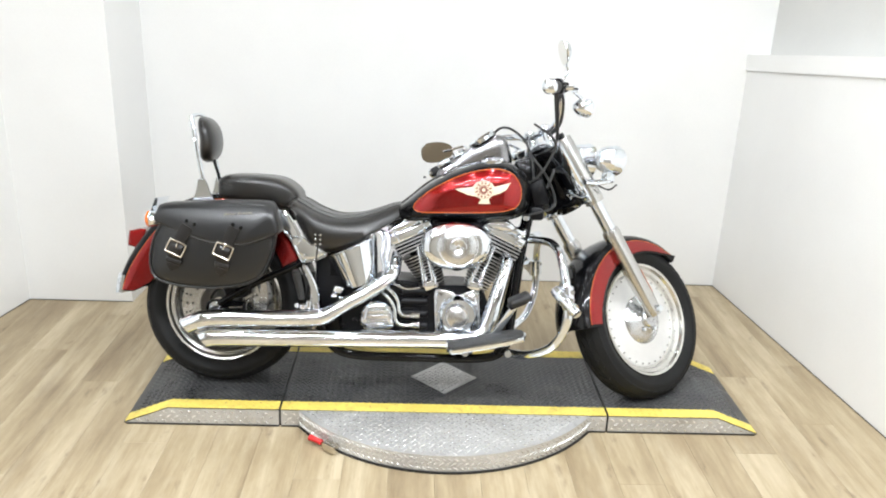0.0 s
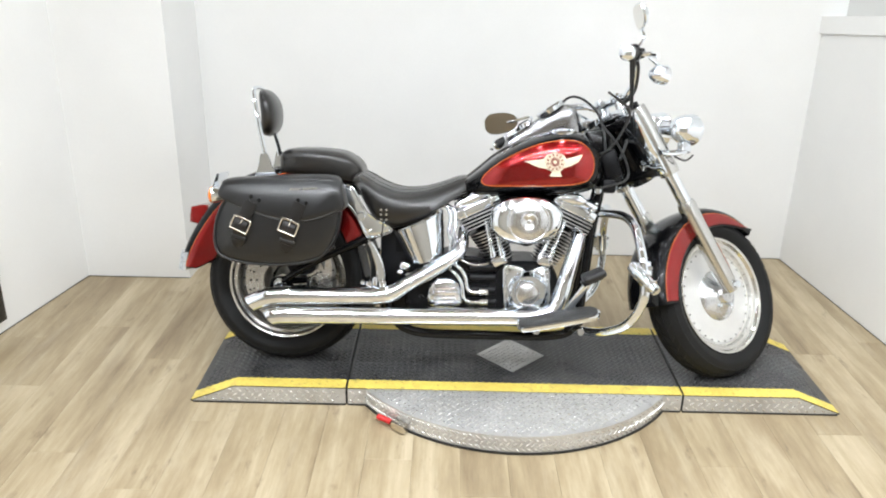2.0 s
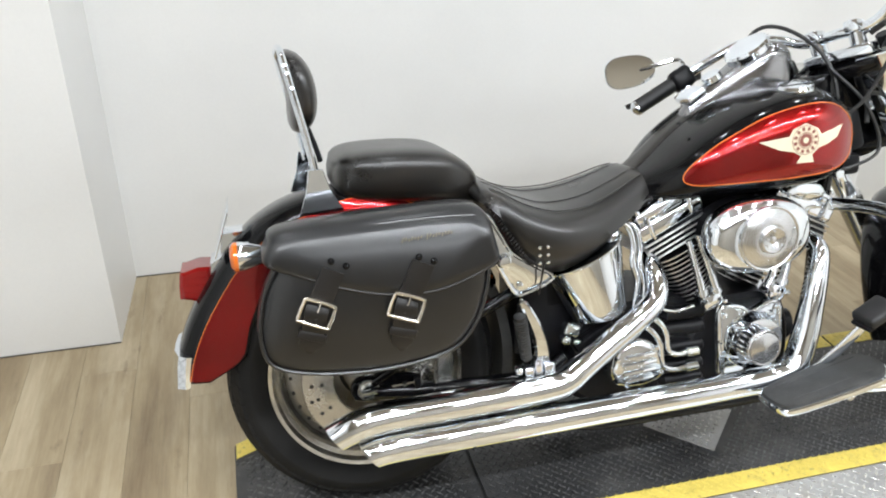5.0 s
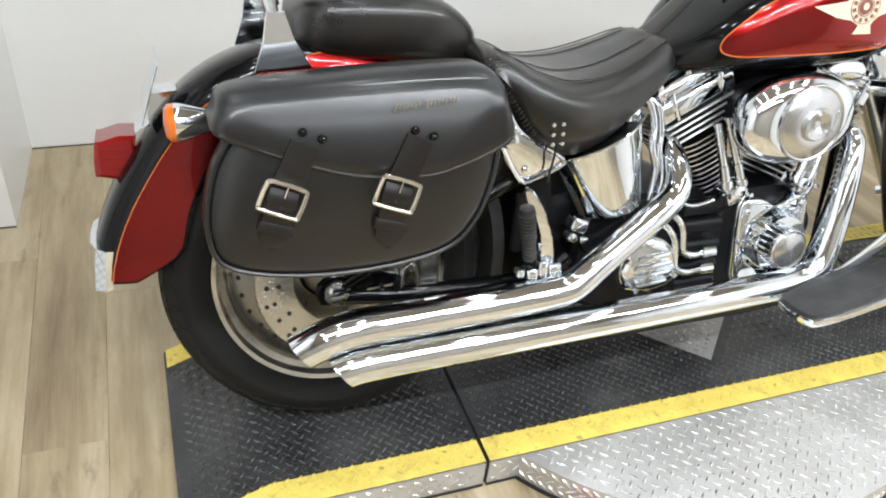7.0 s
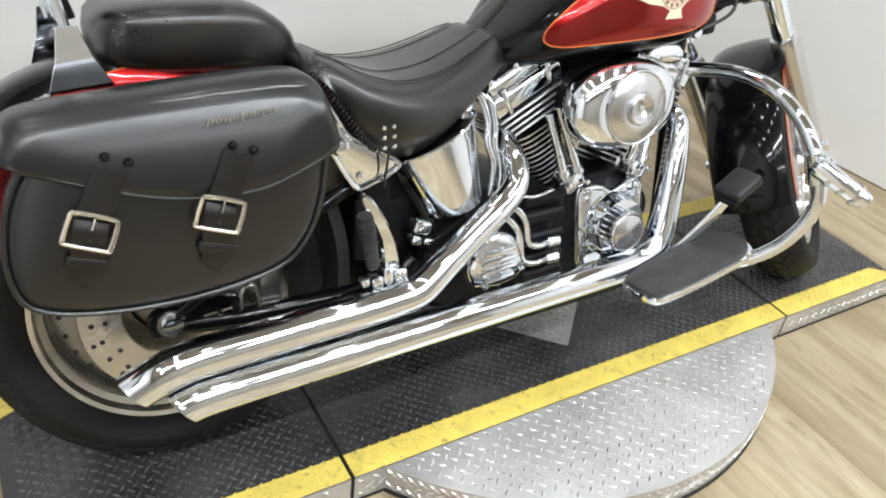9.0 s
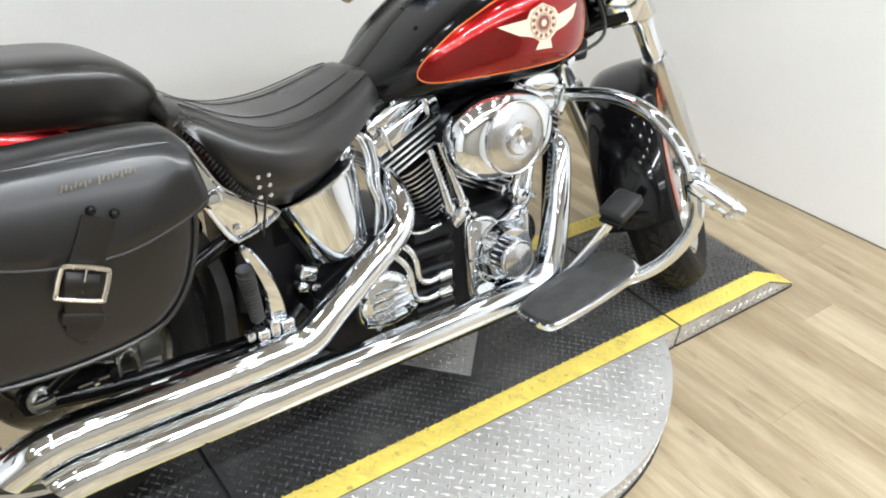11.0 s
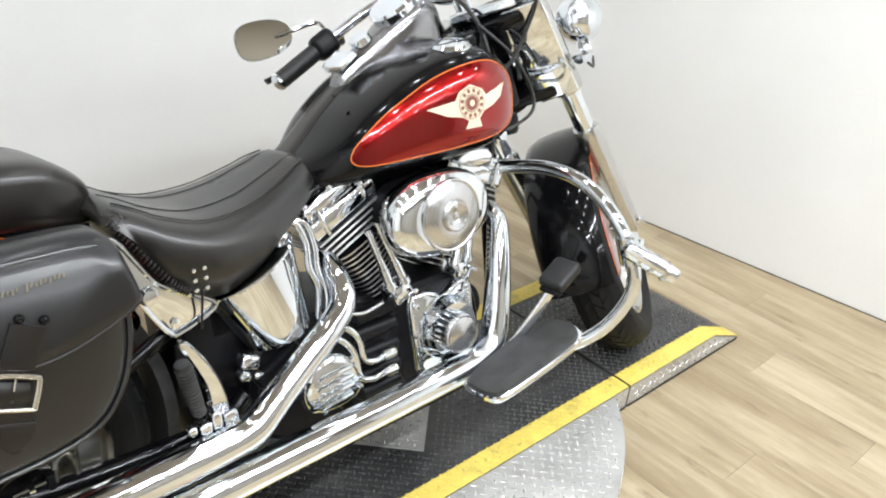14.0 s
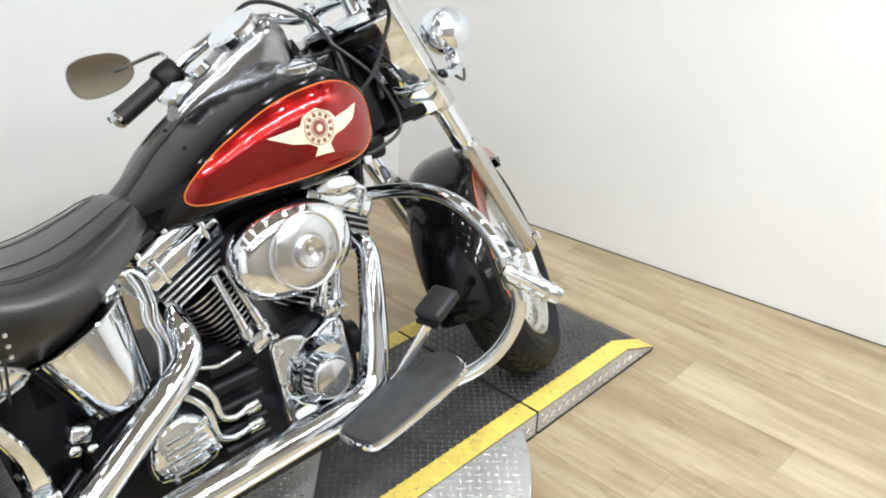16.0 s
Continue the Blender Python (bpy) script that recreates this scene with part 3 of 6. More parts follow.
def treads(r, hw, count, bm):
    """Zigzag tread blocks standing on the tyre's crown."""
    def crown(y):
        return r - 0.030 * (abs(y) / hw) ** 2.3
    for k in range(count):
        for row, (ya, yb) in enumerate(((-0.92, -0.60), (-0.55, -0.21), (-0.16, 0.16), (0.21, 0.55), (0.60, 0.92))):
            a0 = 2 * math.pi * (k + 0.5 * (row % 2)) / count
            da = 2 * math.pi / count * 0.40
            sk = da * 0.7 * (1 if row % 2 else -1)
            vs = []
            for lift in (-0.002, 0.0042):
                for y, a in ((ya, a0 - da - sk), (yb, a0 - da + sk), (yb, a0 + da + sk), (ya, a0 + da - sk)):
                    q = crown(y * hw) + lift
                    vs.append(bm.verts.new((q * math.cos(a), y * hw, q * math.sin(a))))
            bm.faces.new(vs[4:8])
            for i in range(4):
                bm.faces.new((vs[i], vs[(i + 1) % 4], vs[4 + (i + 1) % 4], vs[4 + i]))
    return bm


def wheel(name, r, hw, m, label):
    w = part(name, lathe(tyre_profile(r - 0.004, 0.212, hw), 72, close=True), RUBBER, bike, label, at=m)
    part("tread", treads(r - 0.004, hw, 46, bmesh.new()), RUBBER, w, at=m, sharp=20)
    # stepped rim with polished lips on both sides
    hr = hw * 0.66
    prof = [(-hr - 0.004, 0.216), (-hr - 0.008, 0.213), (-hr - 0.006, 0.205), (-hr + 0.006, 0.199), (-hr + 0.010, 0.188), (-hr + 0.026, 0.184), (-hr + 0.030, 0.176)]
    prof = prof + [(-y, q) for y, q in reversed(prof)]
    part("rim", lathe(prof, 72, close=True), ALU, w, "polished aluminium rim", at=m)
    return w


# the rear wheel and fender lean a little more than the engine; the front wheel is turned on its own axle
TIP = Matrix.Rotation(radians(-4.5), 4, "X")
RM = Matrix.Translation((0.012, 0.032, 0.290)) @ TIP
FM = Matrix.Translation((1.575, 0.000, 0.260)) @ Matrix.Rotation(radians(37.5), 4, AXIS)
back = wheel("rear_wheel", RR, 0.076, RM, "rear wheel with wide black tyre")
part("disc", lathe([(-0.018, 0.178), (-0.034, 0.150), (-0.036, 0.06), (0.036, 0.06), (0.034, 0.150), (0.018, 0.178)], 64, close=True), ALU_SHADED, back, "cast aluminium wheel disc", at=RM)
part("hub", lathe([(-0.13, 0.0), (-0.13, 0.028), (-0.09, 0.034), (-0.07, 0.042), (-0.03, 0.06), (0.05, 0.06), (0.07, 0.04), (0.07, 0.0)], 32), ALU, back, at=RM)
rot = part("brake_rotor", lathe([(-0.092, 0.146), (-0.096, 0.144), (-0.096, 0.080), (-0.092, 0.078)], 64, close=True), CHROME_DULL, back, "drilled steel brake rotor", at=RM)
bm = bmesh.new()
for k in range(24):
    a = 2 * math.pi * k / 24
    for q in ((0.132, 0.118) if k % 2 else (0.125, 0.104)):
        lathe([(-0.0968, 0.0), (-0.0968, 0.0042), (-0.094, 0.0042)], 8, Matrix.Translation((q * math.cos(a), 0, q * math.sin(a))), bm)
part("vent_hole", bm, SEAL, rot, at=RM)["kind"] = "stuff"
bm = bmesh.new()
for k in range(30):
    a = 2 * math.pi * k / 30
    lathe([(-0.040, 0.0), (-0.0405, 0.004), (-0.036, 0.0045)], 8, Matrix.Translation((0.165 * math.cos(a), 0.012, 0.165 * math.sin(a))), bm)
part("rim_bolt", bm, SEAL, back, at=RM)["kind"] = "stuff"

front = wheel("front_wheel", RF, 0.066, FM, "front wheel with solid disc, turned to its left")
part("disc", lathe([(-0.012, 0.180), (-0.020, 0.172), (-0.022, 0.11), (-0.030, 0.075), (0.030, 0.075), (0.022, 0.11), (0.020, 0.172), (0.012, 0.180)], 64, close=True), SATIN, front, "solid satin aluminium wheel disc", at=FM)
part("hub", lathe([(-0.070, 0.0), (-0.072, 0.014), (-0.074, 0.016), (-0.074, 0.030), (-0.070, 0.034), (-0.058, 0.038), (-0.040, 0.066), (-0.030, 0.090), (-0.024, 0.094), (0.024, 0.094), (0.07, 0.034), (0.07, 0.0)], 56), TURNED, front, "turned aluminium cone hub", at=FM)
for k in range(5):
    bm = bmesh.new()
    a = 2 * math.pi * (k + 0.3) / 5
    lathe([(-0.062, 0.0), (-0.062, 0.006), (-0.03, 0.006)], 10, Matrix.Translation((0.048 * math.cos(a), 0, 0.048 * math.sin(a))), bm)
    part("hub_bolt", bm, CHROME, front, at=FM)
bm = bmesh.new()
for k in range(30):
    a = 2 * math.pi * k / 30
    lathe([(-0.0235, 0.0), (-0.0235, 0.0032), (-0.018, 0.0032)], 8, Matrix.Translation((0.167 * math.cos(a), 0, 0.167 * math.sin(a))), bm)
part("rim_bolt", bm, ALU_SHADED, front, at=FM)["kind"] = "stuff"

# ---- fenders ----


def fender(name, c, r_of, a0, a1, hw, skirt, m, label, parent=None, steps=40):
    """A shell round c from angle a0 to a1 (degrees, from the front, upward), with a rounded crown."""
    def section(a, t, out=0.0, thick=True):
        r, sk = r_of(t), skirt(t)
        prof = [(-hw, r - sk), (-hw, r - 0.045), (-hw * 0.97, r - 0.028), (-hw * 0.86, r - 0.013), (-hw * 0.6, r - 0.003), (-hw * 0.3, r), (0, r + 0.001)]
        prof = prof + [(-y, q) for y, q in reversed(prof[:-1])]
        ring = prof + [(y * 0.965, q - 0.004) for y, q in reversed(prof)]
        return [c + Vector((q * math.cos(a), y, q * math.sin(a))) for y, q in ring]
    bm = bmesh.new()
    ts = np.linspace(0, 1, steps)
    skin(bm, [section(radians(a0 + (a1 - a0) * t), t) for t in ts])
    return part(name, bm, BLACK, parent or bike, label, at=m)


def fender_side(c, r_of, skirt, hw, a0, a1, t0, t1, top, low, m, parent, steps=36, lift=0.0022):
    """The red side panel on the skirt, between two depths below the crown, and its orange line."""
    bm = bmesh.new()
    rings, edge = [], []
    for t in np.linspace(t0, t1, steps):
        a, r = radians(a0 + (a1 - a0) * t), r_of(t)
        q1, q0 = r - top(t), r - skirt(t) + low
        ring = []
        for s in np.linspace(0, 1, 7):
            q = q0 + (q1 - q0) * s
            d = r - q
            y = hw if d > 0.045 else hw * (1 - 0.03 * (0.045 - d) / 0.017) if d > 0.028 else hw * (0.97 - 0.11 * (0.028 - d) / 0.015)
            ring.append(c + Vector((q * math.cos(a), -y - lift, q * math.sin(a))))
        rings.append(ring)
        edge.append(ring[-1])
    skin(bm, rings, closed_ring=False)
    p = part("side_panel", bm, RED, parent, "candy red side panel", at=m)
    part("pinstripe", tube(edge, 0.0010, 6, n=1), ORANGE, parent, "orange pinstripe", at=m)
    return p


RC = Vector((0, 0.048, 0.303))
FT = Matrix.Translation(RC) @ TIP @ Matrix.Translation(-RC)
rf_r = spline((0, 0.15, 0.3, 0.45, 0.6, 0.8, 1.0), (0.358, 0.374, 0.388, 0.395, 0.392, 0.374, 0.388))
rf_s = spline((0, 0.3, 0.6, 0.8, 0.93, 1.0), (0.10, 0.10, 0.10, 0.115, 0.13, 0.07))
rf_red = spline((0, 0.2, 0.36, 0.45, 0.55, 1.0), (0.016, 0.013, 0.013, 0.026, 0.038, 0.034))
rear_fender = fender("rear_fender", RC, rf_r, 26, 176, 0.100, rf_s, FT, "black and red rear fender")
fender_side(RC, rf_r, rf_s, 0.100, 26, 176, 0.02, 0.995, rf_red, 0.004, FT, rear_fender)
a = radians(174.5)
bm = bmesh.new()
skin(bm, [[RC + Vector((q * math.cos(radians(b)), y, q * math.sin(radians(b)))) for y, q in ((-0.098, 0.354), (-0.1035, 0.364), (-0.094, 0.380), (-0.06, 0.390), (0, 0.392), (0.06, 0.390), (0.094, 0.380), (0.098, 0.354))] for b in (167, 171, 176.5, 177.5)])
part("fender_tip", bm, CHROME, rear_fender, "chrome fender tip", at=FT)

ff_r = lambda t: 0.332
ff_s = spline((0, 0.12, 0.4, 0.75, 1.0), (0.012, 0.055, 0.085, 0.095, 0.085))
FFM = Matrix.Translation((-0.020, 0, -0.007)) @ FM
front_fender = fender("front_fender", Vector((0, 0, 0)), ff_r, 52, 186, 0.090, ff_s, FFM, "black and red front fender")
fender_side(Vector((0, 0, 0)), ff_r, ff_s, 0.090, 52, 186, 0.02, 0.985, lambda t: min(0.030, ff_s(t) - 0.008), 0.004, FFM, front_fender)

# ---- fork, headlamp and bars (turned with the wheel) ----
FK = Matrix.Translation((1.5556, 0.0195, 0.283)) @ Matrix.Rotation(radians(37.5), 4, AXIS) @ Matrix.Translation(-AXLE)


def turned(s, v=0.0, e=0.0):
    """A point on the turned fork."""
    return FK @ forked(s, v, e)


for v in (-0.108, 0.108):
    low, top = turned(0.0, v), turned(0.345, v)
    leg = part("fork_leg", tube([low.lerp(top, q) for q in (-0.065, -0.02, 0.0, 0.06, 0.5, 0.88, 0.95, 1.0)], [0.022, 0.027, 0.029, 0.0315, 0.032, 0.0325, 0.034, 0.030], 24, 1), FORK, bike, "brushed aluminium fork slider")
    part("fork_tube", tube([turned(0.34, v), turned(0.50, v)], 0.0245, 20), CHROME, leg)
    part("fork_cover", tube([turned(0.47, v), turned(0.48, v), turned(0.70, v), turned(0.725, v)], [0.033, 0.0365, 0.0365, 0.032], 24, 2), FORK, leg, "satin fork cover")
    part("fork_cap", tube([turned(0.725, v), turned(0.745, v)], 0.017, 8), BLACK_METAL, leg)
    part("axle_nut", tube([turned(0.0, v * 1.22), turned(0.0, v * 1.40)], 0.013, 6), CHROME, leg)
    if v < 0:
        amber = Matrix.Translation(turned(0.105, v - 0.010, 0.034)) @ (top - low).to_track_quat("Z", "Y").to_matrix().to_4x4()
part("reflector", block((0.012, 0.006, 0.105), amber, 0.003), REFLECTOR, bike, "amber fork reflector")
for s, e in ((0.50, 0.0), (0.70, -0.005)):
    part("fork_clamp", block((0.070, 0.19, 0.034), FK @ Matrix.Translation(forked(s, 0, e - 0.02)) @ Matrix.Rotation(radians(-RAKE), 4, "Y"), 0.010), BLACK, bike)
# nacelle plate between the legs
part("fork_shroud", block((0.02, 0.13, 0.19), FK @ Matrix.Translation(forked(0.60, 0, 0.022)) @ Matrix.Rotation(radians(-RAKE), 4, "Y"), 0.008), CHROME, bike, "chrome fork shroud")
for v in (-0.094, 0.094):
    part("back_shroud", block((0.010, 0.092, 0.245), FK @ Matrix.Translation(forked(0.600, v, -0.046)) @ Matrix.Rotation(radians(-RAKE), 4, "Y"), 0.0045), CHROME, bike, "polished plate behind the fork tube")
HL = SB @ Matrix.Translation((1.362, -0.006, 0.872)) @ Matrix.Rotation(radians(90), 4, "Z")
lamp = part("headlamp", lathe([(0.082, 0.0), (0.079, 0.018), (0.068, 0.038), (0.045, 0.054), (0.014, 0.062), (-0.012, 0.066), (-0.022, 0.069), (-0.029, 0.065)], 40, HL), CHROME, bike, "round chrome headlamp bucket")
part("lens", lathe([(-0.027, 0.063), (-0.037, 0.040), (-0.041, 0.0)], 32, HL), GLASS_CLEAR, lamp, "clear headlamp lens")
PLT = Matrix.Translation((1.418, -0.060, 0.868)) @ Matrix.Rotation(radians(37.5), 4, AXIS)
PL = PLT @ Matrix.Rotation(radians(90), 4, "Z")
plamp = part("passing_lamp", lathe([(0.058, 0.0), (0.055, 0.017), (0.045, 0.033), (0.028, 0.045), (0.004, 0.052), (-0.018, 0.054), (-0.028, 0.057), (-0.036, 0.054)], 36, PL), CHROME, bike, "small chrome passing lamp")
part("lens", lathe([(-0.034, 0.053), (-0.042, 0.032), (-0.044, 0.0)], 28, PL), GLASS_CLEAR, plamp, "clear lamp lens")
part("lamp_foot", block((0.040, 0.030, 0.034), PLT @ pose(-0.014, 0, -0.068, 0, 14, 0), 0.005), CHROME, plamp)
part("lamp_bracket", tube([(-0.125, 0.010, -0.093), (-0.07, 0, -0.093), (-0.012, 0, -0.078)], 0.009, 8, flat=1.6), CHROME, plamp, at=PLT)
part("lamp_wire", tube([(-0.072, -0.003, -0.106), (-0.022, -0.005, -0.116), (0.020, -0.005, -0.093)], 0.0035, 6), CABLE, plamp, at=PLT)
BARS = {1: [(1.165, 0, 0.955), (1.170, 0.07, 0.955), (1.165, 0.14, 0.985), (1.130, 0.205, 0.995), (1.075, 0.262, 0.972), (1.004, 0.339, 0.928), (0.940, 0.402, 0.890)],
        -1: [(1.165, 0, 0.955), (1.170, -0.07, 0.955), (1.170, -0.122, 0.980), (1.152, -0.168, 1.034), (1.115, -0.208, 1.056), (1.070, -0.244, 1.044), (0.995, -0.308, 1.012)]}
full = BARS[-1][:0:-1] + BARS[1]
for dy, dz in ((0.010, -0.013), (-0.004, -0.018)):
    part("cable", tube([(x + 0.004, y + dy, z + dz) for x, y, z in BARS[-1][1:6]] + [(1.20, -0.06, 0.86), (1.16, -0.04, 0.74)], 0.0052, 8, 5), CABLE, bike, "black control cable", at=SB)
bar = part("handlebar", tube(full, 0.0127, 14, 5), CHROME, bike, "chrome handlebar turned to its left", at=SB)
for s in (-1, 1):
    P = [Vector(q) for q in BARS[s]]
    g0, g1 = P[5], P[6] + (P[6] - P[5]) * 0.05
    grip = part("grip", tube([g0, g0.lerp(g1, 0.5), g1], 0.0195 if s > 0 else 0.022, 20, 1), GRIP, bar, "black rubber grip", at=SB)
    part("grip_end", tube([g1, g1.lerp(g0, -0.07), g1.lerp(g0, -0.12), g1.lerp(g0, -0.155), g1.lerp(g0, -0.17)], [0.0195, 0.0195, 0.015, 0.009, 0.003] if s > 0 else [0.026, 0.026, 0.021, 0.013, 0.004], 20, 1), CHROME, grip, "chrome grip end", at=SB)
    d = (g0 - g1).normalized()
    h = g0 + d * 0.026
    box_m = SB @ along(h, h + d)
    sw = part("switch_housing", block((0.046, 0.058, 0.056), box_m, 0.014, 3), BLACK_METAL, bar, "black switch housing")
    for k in range(4):
        part("switch_button", block((0.014, 0.012, 0.010), box_m @ pose(-0.024 * s, 0.016 * (k % 2) - 0.008, 0.012 * (k // 2) - 0.006), 0.003), GRIP, sw)
    out = Vector((0.75, 0.12 * s, -0.02))
    lv = [h + Vector((0.035, 0, 0.0)), h + Vector((0.055, s * 0.03, -0.004)), h + Vector((0.03, s * 0.10, -0.018)), h + Vector((-0.03, s * 0.155, -0.035))]
    if s < 0:
        lv = [h + Vector((0.035, 0, 0)), h + Vector((0.062, -0.020, -0.002)), h.lerp(P[6], 0.6) + Vector((0.095, 0, 0.004)), P[6] + Vector((0.125, 0, 0.004))]
    part("lever", tube(lv, [0.008, 0.009, 0.008, 0.010], 10, 5, flat=0.6), CHROME if s < 0 else BLACK_METAL, bar, at=SB)
    part("lever_mount", block((0.045, 0.03, 0.034), SB @ Matrix.Translation(h + Vector((0.032, -s * 0.012, 0.008))), 0.008), BLACK_METAL, bar)
    # mirror on its stalk
    mc = Vector((0.985, 0.445, 0.990)) if s > 0 else Vector((1.112, -0.252, 1.174))
    stem = part("mirror_stem", tube([h + Vector((0.02, 0, 0.02)), h + Vector((0.035, s * 0.02, 0.055)), mc + Vector((0.03, -s * 0.045, 0.0)), mc + Vector((0.012, 0, 0))], 0.0048, 8), CHROME, bar, at=SB)
    face = SB @ Matrix.Translation(mc) @ Matrix.Rotation(radians(-15), 4, "Y") @ Matrix.Rotation(radians(14 if s > 0 else -30), 4, "Z") @ Matrix.Rotation(radians(90), 4, "Z")
    if s > 0:
        face = Matrix.Translation(SB @ mc) @ Vector((-0.200, -0.973, 0.080)).to_track_quat("Y", "Z").to_matrix().to_4x4() @ Matrix.Rotation(radians(8), 4, "Y")
    shell = [(math.copysign(abs(math.cos(q)) ** 0.8, math.cos(q)) * 0.067, math.copysign(abs(math.sin(q)) ** 0.8, math.sin(q)) * 0.042 * (1 + 0.16 * math.cos(q))) for q in (2 * math.pi * k / 28 for k in range(28))]
    mir = part("mirror_shell", pillow(shell, [(-0.016, 0.020), (-0.011, 0.008), (0.0, 0.0), (0.005, 0.0005)], smooth=False, place=lambda x, y, z, f=face: f @ Vector((x, y, z))), CHROME, stem, "oval chrome mirror")
    part("mirror_glass", pillow(shell, [(0.0052, 0.003), (0.0062, 0.0035)], smooth=False, place=lambda x, y, z, f=face: f @ Vector((x, y, z))), MIRROR, stem, "mirror glass")
    # turn signal below the bar
    sc = Vector((1.215 if s < 0 else 1.235, s * 0.212, 0.998 if s < 0 else 0.93))
    sg = part("turn_signal", lathe([(-0.045, 0.0), (-0.040, 0.016), (-0.02, 0.030), (0.010, 0.034), (0.018, 0.034)], 24, SB @ Matrix.Translation(sc) @ Matrix.Rotation(radians(90), 4, "Z") @ Matrix.Rotation(radians(180), 4, "X")), CHROME, bar, "chrome bullet turn signal")
    part("lens", lathe([(0.018, 0.033), (0.028, 0.022), (0.032, 0.0)], 24, SB @ Matrix.Translation(sc) @ Matrix.Rotation(radians(90), 4, "Z") @ Matrix.Rotation(radians(180), 4, "X")), AMBER if s > 0 else GLASS_CLEAR, bar)
    part("signal_stem", tube([sc + Vector((0, 0, 0.03)), sc + Vector((-0.05, s * 0.005, 0.052))], 0.006, 8), CHROME, bar, at=SB)
    part("riser", tube([(1.185, s * 0.045, 0.90), (1.172, s * 0.045, 0.955)], 0.019, 14), CHROME, bar, at=SB)
    part("riser_cap", block((0.05, 0.036, 0.03), SB @ pose(1.168, s * 0.045, 0.962), 0.008), CHROME, bar)
part("bar_clamp", block((0.07, 0.16, 0.03), SB @ pose(1.19, 0, 0.905), 0.008), CHROME, bar)
# cables
for pts, r in (
    ([(1.12, -0.19, 0.985), (1.205, -0.13, 0.930), (1.195, -0.11, 0.868), (1.161, -0.10, 0.809), (1.124, -0.085, 0.775)], 0.0042),
    ([(0.985, 0.13, 0.895), (1.02, 0.11, 0.968), (1.065, 0.07, 0.975), (1.115, 0.01, 0.93), (1.14, -0.03, 0.86), (1.15, -0.05, 0.75)], 0.0048),
    ([(1.13, -0.03, 0.88), (1.19, -0.08, 0.80), (1.22, -0.10, 0.70), (1.14, -0.11, 0.665), (1.10, -0.09, 0.66)], 0.004),
):
    part("cable", tube(pts, r, 8, 6), CABLE, bike, "black control cable")
part("ignition_coil", block((0.06, 0.05, 0.10), pose(1.165, -0.05, 0.74, 0, -18, 0), 0.012), BLACK_METAL, bike)
part("horn_bracket", block((0.05, 0.06, 0.05), pose(1.16, -0.06, 0.665), 0.012), BLACK_METAL, bike)
part("neck_gusset", block((0.095, 0.085, 0.21), pose(1.150, 0.02, 0.765, 0, -14, 0), 0.014), BLACK, bike, "black frame neck")
part("steering_neck", tube([forked(0.49, 0, -0.055), forked(0.72, 0, -0.055)], 0.044, 20), BLACK, bike)

# ---- tank ----
TU = (0.630, 0.655, 0.70, 0.757, 0.845, 0.945, 1.03, 1.09, 1.122, 1.138)
T_top = spline(TU, (0.660, 0.676, 0.712, 0.760, 0.814, 0.850, 0.856, 0.829, 0.790, 0.745))
T_bot = spline(TU, (0.622, 0.619, 0.618, 0.620, 0.622, 0.625, 0.630, 0.645, 0.668, 0.708))
T_hv = spline(TU, (0.030, 0.068, 0.116, 0.148, 0.174, 0.190, 0.188, 0.164, 0.124, 0.060))
TV, TC = 0.045, 0.005  # the console stands a little off the tank's own middle
NEXP = 3.3


def tank_v(u, w, out=0.0):
    wc, hw = (T_top(u) + T_bot(u)) / 2, (T_top(u) - T_bot(u)) / 2
    q = min(0.999, abs((w - wc) / hw))
    return TC - (T_hv(u) * (1 - q ** NEXP) ** (1 / NEXP)) - out


tank_us = [0.630 + (1.138 - 0.630) * k / 40 for k in range(41)]
tank = part("fuel_tank", skin(bmesh.new(), [oval(u, (T_top(u) + T_bot(u)) / 2, T_hv(u), (T_top(u) - T_bot(u)) / 2, NEXP, 56, TC) for u in tank_us]), BLACK, bike, "gloss black fuel tank with red side panel", sharp=60)


def on_tank(outline, out, name, material, label="", rings=8, n=4, inner=0.0, smooth=True):
    """A painted panel that follows the tank's side; inner: the share of it left open in the middle."""
    line = [(p.x, p.y) for p in smooth_line([(a, b, 0) for a, b in outline], n, True)] if smooth else list(outline)
    cu, cw = sum(p[0] for p in line) / len(line), sum(p[1] for p in line) / len(line)
    rr = []
    for s in np.linspace(inner if inner else 0.02, 1, rings):
        ring = [(cu + (a - cu) * s, cw + (b - cw) * s) for a, b in line]
        rr.append([Vector((a, tank_v(a, b, out), b)) for a, b in ring])
    bm = bmesh.new()
    skin(bm, rr, caps=False)
    if not inner:
        bm.faces.new([bm.verts[i] for i in range(len(line))]) if bm.verts.ensure_lookup_table() is None else None
    return part(name, bm, material, tank, label, sharp=80)


PANEL = [(0.712, 0.690), (0.740, 0.720), (0.791, 0.757), (0.879, 0.801), (0.965, 0.822), (1.028, 0.820), (1.070, 0.792), (1.088, 0.745), (1.076, 0.698), (1.03, 0.677), (0.944, 0.669), (0.804, 0.664), (0.738, 0.662), (0.711, 0.670)]
red = on_tank(PANEL, 0.0012, "side_panel", RED, "candy red tank panel", 12)
line = [(p.x, p.y) for p in smooth_line([(x, y, 0) for x, y in PANEL], 5, True)]
part("pinstripe", tube([(u, tank_v(u, w, 0.001), w) for u, w in line], 0.0014, 6, n=1, closed=True), ORANGE, tank, "orange pinstripe")
EC = (0.951, 0.750)
